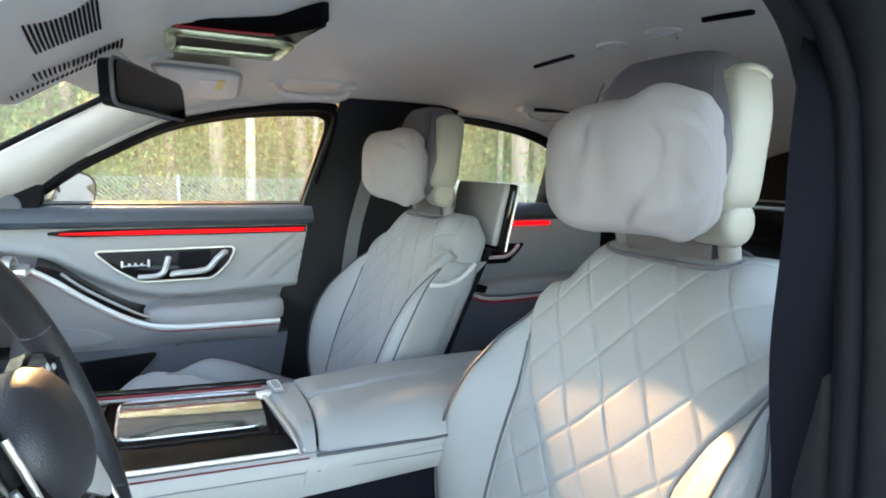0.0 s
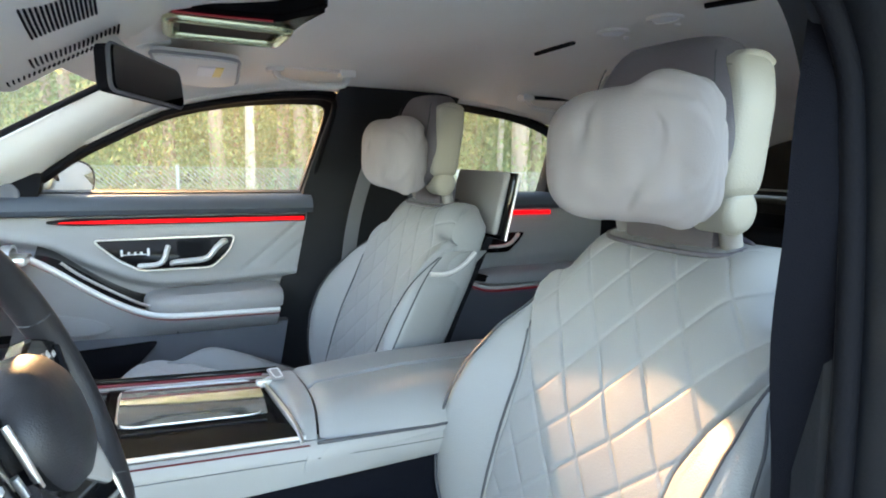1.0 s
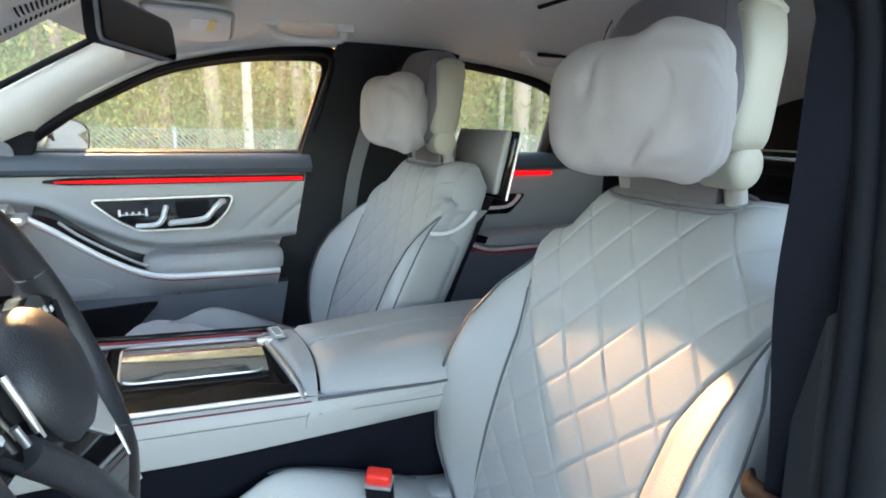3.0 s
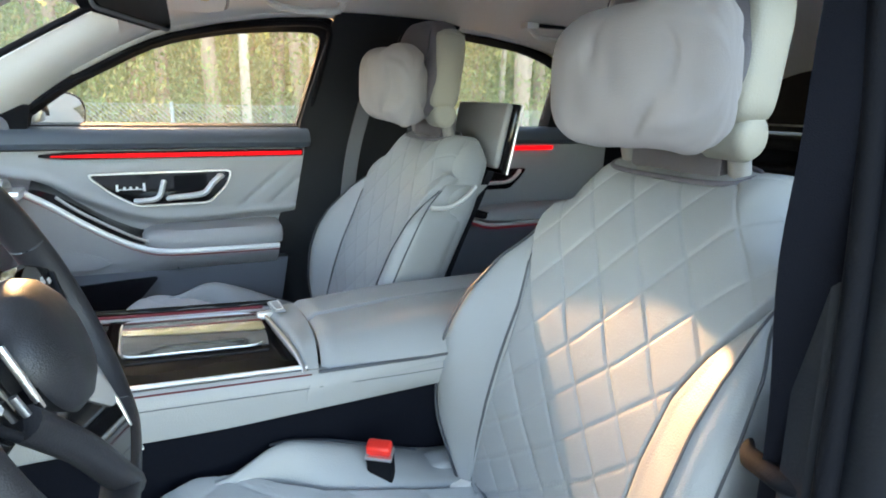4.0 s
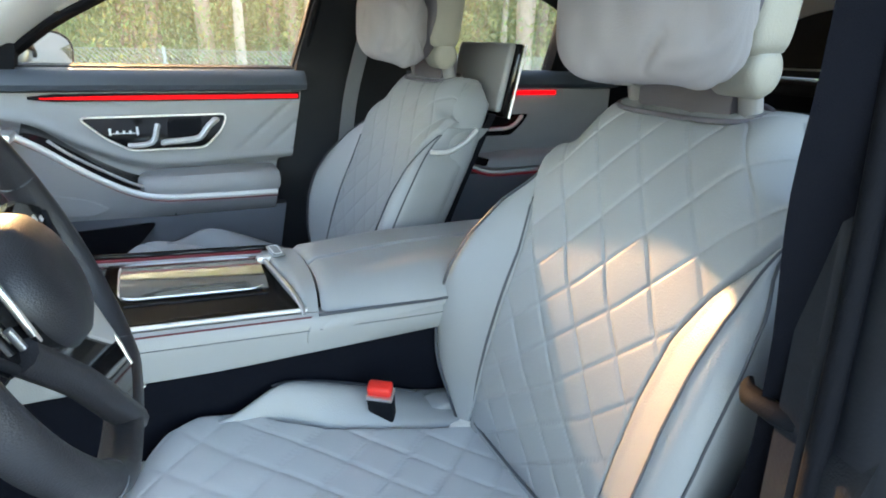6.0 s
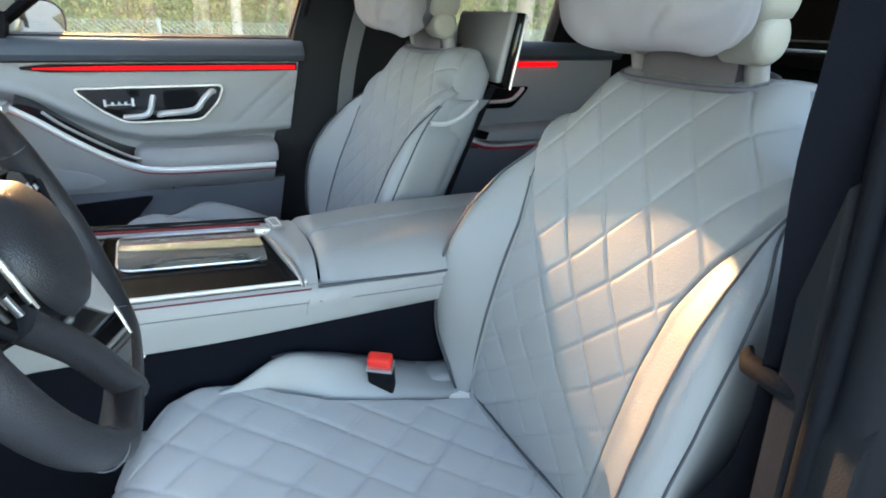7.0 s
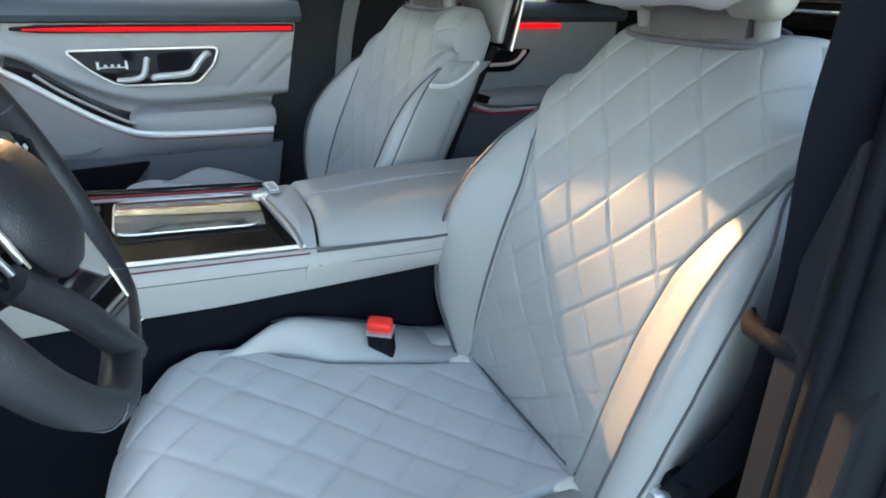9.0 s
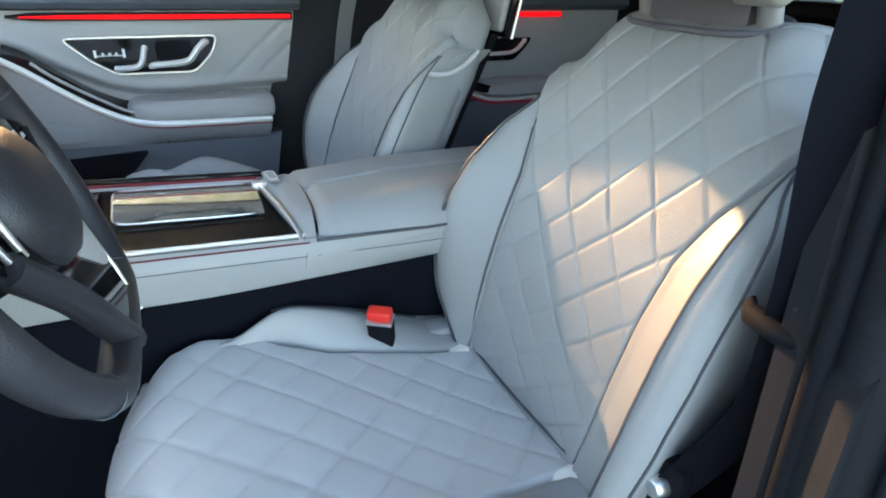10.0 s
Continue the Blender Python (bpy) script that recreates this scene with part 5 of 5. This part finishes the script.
lowtrim = loft([[(x + d, y - f, z) for x, y in ((-0.78, 0.12), (-0.722, 0.19), (-0.735, 0.225), (-0.76, 0.245), (-0.80, 0.255), (-0.83, 0.12))] for z, d, f in ((0.28, -0.04, -0.01), (0.50, -0.015, -0.005), (0.72, 0.0, 0.0), (0.80, 0.006, 0.004), (0.86, 0.006, 0.03), (0.88, 0.0, 0.07))])
tagged(part("pillar_5", lowtrim, PILLAR_DARK), "grey lower pillar trim beside the driver seat", "pillar", kind="structure")
tagged(part("sill", box(-0.93, -0.72, 0.2, 1.3, 0.24, 0.36, 0.02), LOWER_TRIM), "grey door sill of the open doorway", "sill", kind="structure")


def driver_belt():
    b = thing("seat_belt", "dark blue-black seat belt webbing hanging on the pillar", "seat belt", (-0.69, 0.22, 0.55))
    inv = Matrix.Translation((0.69, -0.22, -0.55))

    def add(name, bm, mat, label=""):
        bmesh.ops.transform(bm, matrix=inv, verts=bm.verts[:])
        return part(name, bm, mat, b, label)
    run = spline([(-0.672, 0.180, 1.31), (-0.690, 0.212, 1.20), (-0.704, 0.230, 1.10), (-0.706, 0.232, 1.0), (-0.711, 0.214, 0.864), (-0.705, 0.20, 0.72), (-0.68, 0.212, 0.63), (-0.655, 0.225, 0.56)], 30)
    rings = []
    for i, p in enumerate(run):
        w = Vector((-0.0165, -0.0165, 0))
        n = Vector((-0.0005, 0.0016, 0))
        rings.append([p - w + n, p + w + n, p + w - n, p - w - n])
    add("webbing", loft(rings), BELT)
    add("guide", loft([[(-0.712 + dx, 0.203 + 0.011 * math.sin(q) + dy, 0.815 + 0.010 * math.cos(q)) for q in [2 * math.pi * k / 10 for k in range(10)]] for dx, dy in ((0.044, 0.006), (0.034, 0.018), (0.0, 0.024), (-0.024, 0.018), (-0.034, 0.0))]), BLACK_TRIM, "black plastic belt guide")
    add("anchor", loft([[(-0.648 + r * math.cos(a), 0.232 + h, 0.565 + r * math.sin(a)) for a in [2 * math.pi * k / 16 for k in range(16)]] for r, h in ((0.014, 0), (0.014, 0.012), (0.010, 0.016))]), CHROME, "chrome anchor bolt")
    add("tongue", box(-0.672, -0.628, 0.208, 0.232, 0.50, 0.60, 0.006), BLACK_TRIM, "black belt end fitting")
    return b


driver_belt()


def passenger_belt():
    b = thing("seat_belt", "grey seat belt webbing running down the centre pillar", "seat belt", (0.72, 0.15, 0.9))
    inv = Matrix.Translation((-0.72, -0.15, -0.9))
    run = spline([(0.655, 0.10, 1.20), (0.69, 0.13, 1.08), (0.735, 0.15, 0.95), (0.755, 0.165, 0.80), (0.76, 0.18, 0.60)], 20)
    rings = [[p + Vector((-0.003, 0.022, 0)), p + Vector((-0.003, -0.022, 0)), p + Vector((0.0, -0.022, 0)), p + Vector((0.0, 0.022, 0))] for p in run]
    bm = loft(rings)
    bmesh.ops.transform(bm, matrix=inv, verts=bm.verts[:])
    part("webbing", bm, GREY_BELT, b)
    bm = box(0.625, 0.665, 0.07, 0.13, 1.18, 1.25, 0.008)
    bmesh.ops.transform(bm, matrix=inv, verts=bm.verts[:])
    part("upper_guide", bm, BLACK_TRIM, b)
    return b


passenger_belt()


def buckle():
    b = thing("belt_buckle", "belt buckle with a red release button beside the seat", "belt buckle", (-0.20, 0.40, 0.50))
    tilt = pose(0, 0, -0.015, -14, 0, 55)
    for nm, bm, mat, lb in (("body", box(-0.021, 0.021, -0.013, 0.013, 0.0, 0.100, 0.006), BLACK_TRIM, "black buckle body"), ("release", box(-0.020, 0.020, -0.012, 0.012, 0.101, 0.120, 0.007, 3), RED, "red release button"), ("lip", box(-0.0215, 0.0215, -0.0135, 0.0135, 0.094, 0.101, 0.002), CHROME, "thin chrome lip")):
        bmesh.ops.transform(bm, matrix=tilt, verts=bm.verts[:])
        part(nm, bm, mat, b, lb)
    part("stalk", tube([(0.0, 0.0, 0.01), (0.0, -0.03, -0.08), (0.0, -0.04, -0.2)], 0.012, 8), BLACK_TRIM, b)


buckle()


# ---- rear of the cabin ----
def rear_seat():
    r = thing("back_bench", "grey leather bench in the back of the car", "car seat", (0, -0.95, 0.26))
    inv = Matrix.Translation((0, 0.95, -0.26))

    def add(name, bm, mat, label=""):
        bmesh.ops.transform(bm, matrix=inv, verts=bm.verts[:])
        return part(name, bm, mat, r, label)
    for s in (-1, 1):
        add("cushion", box(s * 0.37 - 0.30, s * 0.37 + 0.30, -1.15, -0.55, 0.30, 0.56, 0.05, 4), LEATHER)
        bm = box(s * 0.37 - 0.30, s * 0.37 + 0.30, -1.20, -1.02, 0.50, 0.93, 0.05, 4)
        for v in bm.verts:
            v.co.y -= (v.co.z - 0.5) * 0.35
        # Black trim puts the shade at the rear into the seat back's colour.
        add("backrest", bm, BLACK_TRIM, "seat back coloured black in place of shade")
    return r


rear_seat()
bl = sheet(lambda u, v: (lerp(-0.60, 0.60, u) * lerp(1.05, 0.92, v), lerp(-1.62, -1.36, v), lerp(1.03, 1.305, v)), 12, 8, (0, -0.01, 0))
tagged(part("rear_blind", bl, BLIND), "black roller blind drawn over the rear window", "window blind")
tagged(part("parcel_shelf", box(-0.70, 0.70, -1.75, -1.30, 0.98, 1.02, 0.01), BLACK_TRIM), "dark parcel shelf behind the rear seat", "shelf", kind="structure")
tagged(part("rear_bulkhead", box(-0.85, 0.85, -1.80, -1.70, 0.2, 1.02, 0.01), BLACK_TRIM), "dark bulkhead behind the rear seat", "bulkhead", kind="structure")
tagged(part("backlight_trim", tube([(0.60, -1.35, 1.062), (0.0, -1.35, 1.068), (-0.6, -1.35, 1.062)], 0.004, 6), CHROME), "thin bright edge of the rear blind", "trim", kind="structure")


def driver_rear_side():
    bm = profile_y([(-0.86, 0.97), (-0.80, 1.03), (-0.75, 1.01), (-0.745, 0.97), (-0.77, 0.90), (-0.77, 0.3), (-0.86, 0.3)], -1.6, 0.12, 8)
    return bm


tagged(part("door_panel", driver_rear_side(), BLUE_TRIM), "dark leather-trimmed panel of the closed rear door", "door panel", kind="structure")
tagged(part("pillar_6", sheet(lambda u, v: (-tumble(lerp(0.6, 1.28, v)) + 0.03, lerp(lerp(-0.66, -0.60, v), -1.5, u), lerp(0.6, 1.28, v) - (0.35 * u if v > 0.5 else 0.0) * (2 * v - 1)), 12, 10, (-0.06, 0, 0)), BLACK_TRIM), "dark rear quarter pillar trim", "pillar", kind="structure")


# ---- outside mirror ----
def outer_mirror():
    m = thing("side_mirror", "black door mirror with rounded reflective glass outside the window", "car mirror", (0.98, 0.938, 1.052))
    turn = pose(0, 0, 0, 9, 0, -40)

    def add(name, bm, mat, label=""):
        bmesh.ops.transform(bm, matrix=turn, verts=bm.verts[:])
        return part(name, bm, mat, m, label)
    n = 36
    oval = [(0.098 * math.copysign(abs(math.cos(q)) ** 0.75, math.cos(q)), 0.062 * math.copysign(abs(math.sin(q)) ** 0.8, math.sin(q))) for q in [2 * math.pi * k / n for k in range(n)]]
    add("housing", loft([[(x * f, y, z * f) for x, z in oval] for f, y in ((1.08, -0.004), (1.10, 0.01), (1.06, 0.05), (0.85, 0.085), (0.4, 0.105))]), GLOSS, "gloss black mirror housing")
    add("mirror_face", loft([[(x * f, y, z * f) for x, z in oval] for f, y in ((1.0, -0.0045), (0.98, -0.0065), (0.3, -0.0075))]), MIRROR_WARM, "silvered mirror glass tinted for its warm reflection")
    part("foot", box(-0.13, -0.03, 0.0, 0.06, -0.085, -0.055, 0.01), GLOSS, m)


outer_mirror()


# ---- outdoors ----
gr = bmesh.new()
bmesh.ops.create_grid(gr, x_segments=60, y_segments=60, size=400)
for v in gr.verts:
    v.co.z = 0.0
tagged(part("ground", gr, SOIL), "grassy leaf-strewn ground running to the woods", "ground", kind="structure")
# Unseen paving, kept pale to bounce light up to the ceiling.
tagged(part("pavement", box(-14, 5.2, -60, 60, -0.10, 0.012, 0.0), BOUNCE_PAVING), "unseen pale paving under the car that bounces light inside", "pavement", kind="structure")


def fence():
    f = thing("chain_link_fence", "low galvanised chain-link fence before the woods", "fence", (7.0, 0, 0))
    h, step = 0.955, 0.06
    bm = bmesh.new()
    y0, y1 = -13.0, 7.0
    n = int((y1 - y0 + h) / step)
    w = 0.0026
    for s in (1, -1):
        for k in range(n):
            a = y0 - h / 2 + k * step if s > 0 else y0 + h / 2 + k * step
            p, q = Vector((0.002 * s, a, 0.03)), Vector((0.002 * s, a + s * h, h))
            vs = [bm.verts.new(p + Vector((0, -w, w))), bm.verts.new(p + Vector((0, w, -w))), bm.verts.new(q + Vector((0, w, -w))), bm.verts.new(q + Vector((0, -w, w))), bm.verts.new(p + Vector((w * 2, 0, 0))), bm.verts.new(q + Vector((w * 2, 0, 0)))]
            bm.faces.new((vs[0], vs[1], vs[2], vs[3]))
            bm.faces.new((vs[1], vs[4], vs[5], vs[2]))
            bm.faces.new((vs[4], vs[0], vs[3], vs[5]))
    tagged(part("wire_mesh", bm, WIRE, f, flat=True), kind="stuff")
    part("top_wire", tube([(0, y0, h), (0, y1, h)], 0.003, 6), WIRE, f)
    for k in range(11):
        y = 0.487 + (k - 7) * 2.03
        part("post", tube([(0.03, y, 0), (0.03, y, h + 0.03)], 0.024, 10), WIRE, f)
    return f


fence()


def leaves(n, rad, size, seed, centre=(0, 0, 0), squash=0.7, clumps=14):
    rnd = random.Random(seed)
    cl = []
    for _ in range(clumps):
        a, b, r = rnd.uniform(0, 6.283), rnd.uniform(-1, 1), rad * rnd.uniform(0.35, 1.0)
        cl.append((Vector((math.cos(a) * math.sqrt(1 - b * b) * r, math.sin(a) * math.sqrt(1 - b * b) * r, b * r * squash)), rad * rnd.uniform(0.2, 0.42)))
    verts, faces = [], []
    for k in range(n):
        c, cr = cl[rnd.randrange(clumps)]
        p = Vector(centre) + c + Vector((rnd.gauss(0, cr), rnd.gauss(0, cr), rnd.gauss(0, cr * 0.7)))
        e = Euler((rnd.uniform(0, 6.28), rnd.uniform(0, 6.28), rnd.uniform(0, 6.28))).to_matrix()
        s = size * rnd.uniform(0.6, 1.4)
        i = len(verts)
        verts += [p + e @ Vector((-s, 0, 0)), p + e @ Vector((0, -s * 0.45, s * 0.12)), p + e @ Vector((s, 0, 0)), p + e @ Vector((0, s * 0.45, s * 0.12))]
        faces.append((i, i + 1, i + 2, i + 3))
    return verts, faces


def leaf_mesh(name, mat, *args, **kw):
    v, f = leaves(*args, **kw)
    me = bpy.data.meshes.new(name)
    me.from_pydata(v, [], f)
    me.materials.append(mat)
    return me


def build_tree(height, r, bark, seed, label, leafy, lean=0.0, crown_at=0.55):
    rnd = random.Random(seed)
    t = thing("tree", label, "tree", (0, 0, 0), "trees of the wood")
    pts, rad = [], []
    for i in range(14):
        f = i / 13
        pts.append((lean * height * f + 0.12 * math.sin(f * 5 + seed), 0.10 * math.sin(f * 4 + seed * 2) + lean * 0.5 * f * height, height * f))
        rad.append(r * (1.25 if i == 0 else 1) * (1 - 0.75 * f))
    part("trunk", tube(pts, rad, 10, up=(1, 0, 0)), bark, t)
    for k in range(9):
        f = rnd.uniform(0.22, 0.9)
        i = int(f * 13)
        p = Vector(pts[i])
        a, L = rnd.uniform(0, 6.28), height * rnd.uniform(0.12, 0.24)
        q = p + Vector((math.cos(a) * L, math.sin(a) * L, L * rnd.uniform(0.3, 0.9)))
        m = p.lerp(q, 0.5) + Vector((0, 0, 0.1 * L))
        part("limb", tube([p, m, q], [rad[i] * 0.5, rad[i] * 0.3, rad[i] * 0.1], 6, up=(0.3, 0.2, 1)), bark, t)
    me = leaf_mesh("crown", leafy, 5200, height * 0.26, 0.075, seed, (lean * height * 0.7, 0, height * crown_at), 1.3, 22)
    c = new("crown", me)
    c.parent = t
    return t


kinds = [
    build_tree(11.0, 0.085, BIRCH, 1, "pale slender tree with a forked crown", LEAF_YELLOW, 0.01, 0.86),
    build_tree(14.0, 0.17, BARK, 2, "tall brown-barked pine with a high crown", LEAF, 0.0, 0.82),
    build_tree(8.0, 0.12, BARK, 3, "young leafy tree at the edge of the wood", LEAF, 0.015, 0.45),
    build_tree(10.0, 0.14, BARK, 5, "dark leafy tree in the wood", LEAF_DARK, -0.01, 0.40),
]
spots = [(0, 9.0, -0.82), (1, 18.0, 1.22), (0, 18.4, 0.86), (1, 16.5, 2.75), (1, 12.5, -0.35), (1, 14.2, -2.3), (1, 9.4, -6.2), (1, 10.4, -7.2), (1, 11.5, -5.2), (1, 10.2, -8.6), (0, 13.0, -2.9), (1, 15.5, 0.35), (0, 15.0, -3.8), (1, 20.0, 3.6), (0, 12.4, -7.9), (1, 13.5, -9.6), (0, 19.5, -1.4), (1, 17.0, -4.6)]
rnd = random.Random(11)
for k in range(44):
    spots.append((rnd.choice((0, 1, 1, 2, 3)), rnd.uniform(11, 27), rnd.uniform(-24, 16)))
SLOPE = SUN_TO.y / SUN_TO.x
spots = [(k, x, y) for k, x, y in spots if abs(y - 0.2 - SLOPE * x) > (3.2 if k > 1 else 0.55)]
used = set()
for kind, x, y in spots:
    m = pose(x, y, 0, 0, 0, rnd.uniform(0, 360))
    if kind in used:
        o = copy_thing(kinds[kind], m)
        o.scale = (1, 1, rnd.uniform(0.85, 1.15))
    else:
        kinds[kind].matrix_world = m
        used.add(kind)

for name, mat, x0, x1, n, size, hi, lab, seed in (("undergrowth", LEAF, 7.6, 13, 60000, 0.030, 1.3, "mixed green undergrowth along the fence", 21), ("thicket", LEAF_DARK, 12, 20, 60000, 0.06, 3.4, "dark green thicket among the trunks", 22), ("autumn_shrubs", LEAF_YELLOW, 8.5, 18, 50000, 0.05, 3.0, "yellowing shrubs in the wood", 23), ("far_foliage", LEAF, 18, 30, 70000, 0.13, 11.0, "sunlit foliage deep in the wood", 24)):
    r2 = random.Random(seed)
    verts, faces = [], []
    blobs = [(r2.uniform(x0, x1), r2.uniform(-26, 17), r2.uniform(0.1, 1.0) * hi, r2.uniform(0.3, 0.7) * (1.2 + size * 8)) for _ in range(230)]
    for k in range(n):
        bx, by, bz, br = blobs[r2.randrange(len(blobs))]
        if abs(by - 0.2 - SLOPE * bx) < 3.0 and bz + 2 * br > 0.6 + 0.30 * bx:
            continue
        p = Vector((bx + r2.gauss(0, br), by + r2.gauss(0, br), max(0.05, bz + r2.gauss(0, br * 0.8))))
        e = Euler((r2.uniform(0, 6.28), r2.uniform(0, 6.28), r2.uniform(0, 6.28))).to_matrix()
        s = size * r2.uniform(0.6, 1.4)
        i = len(verts)
        verts += [p + e @ Vector((-s, 0, 0)), p + e @ Vector((0, -s * 0.45, s * 0.1)), p + e @ Vector((s, 0, 0)), p + e @ Vector((0, s * 0.45, s * 0.1))]
        faces.append((i, i + 1, i + 2, i + 3))
    me = bpy.data.meshes.new(name)
    me.from_pydata(verts, [], faces)
    me.materials.append(mat)
    tagged(new(name, me), lab, "undergrowth", kind="stuff")
tagged(part("backdrop", sheet(lambda u, v: (36 - 8 * (2 * u - 1) ** 2, lerp(-45, 30, u), lerp(-0.5, 8.5 + 1.0 * math.sin(u * 40) + 0.8 * math.sin(u * 97), v)), 120, 6), WOODS), "distant wood closing the view", "woods", kind="structure")
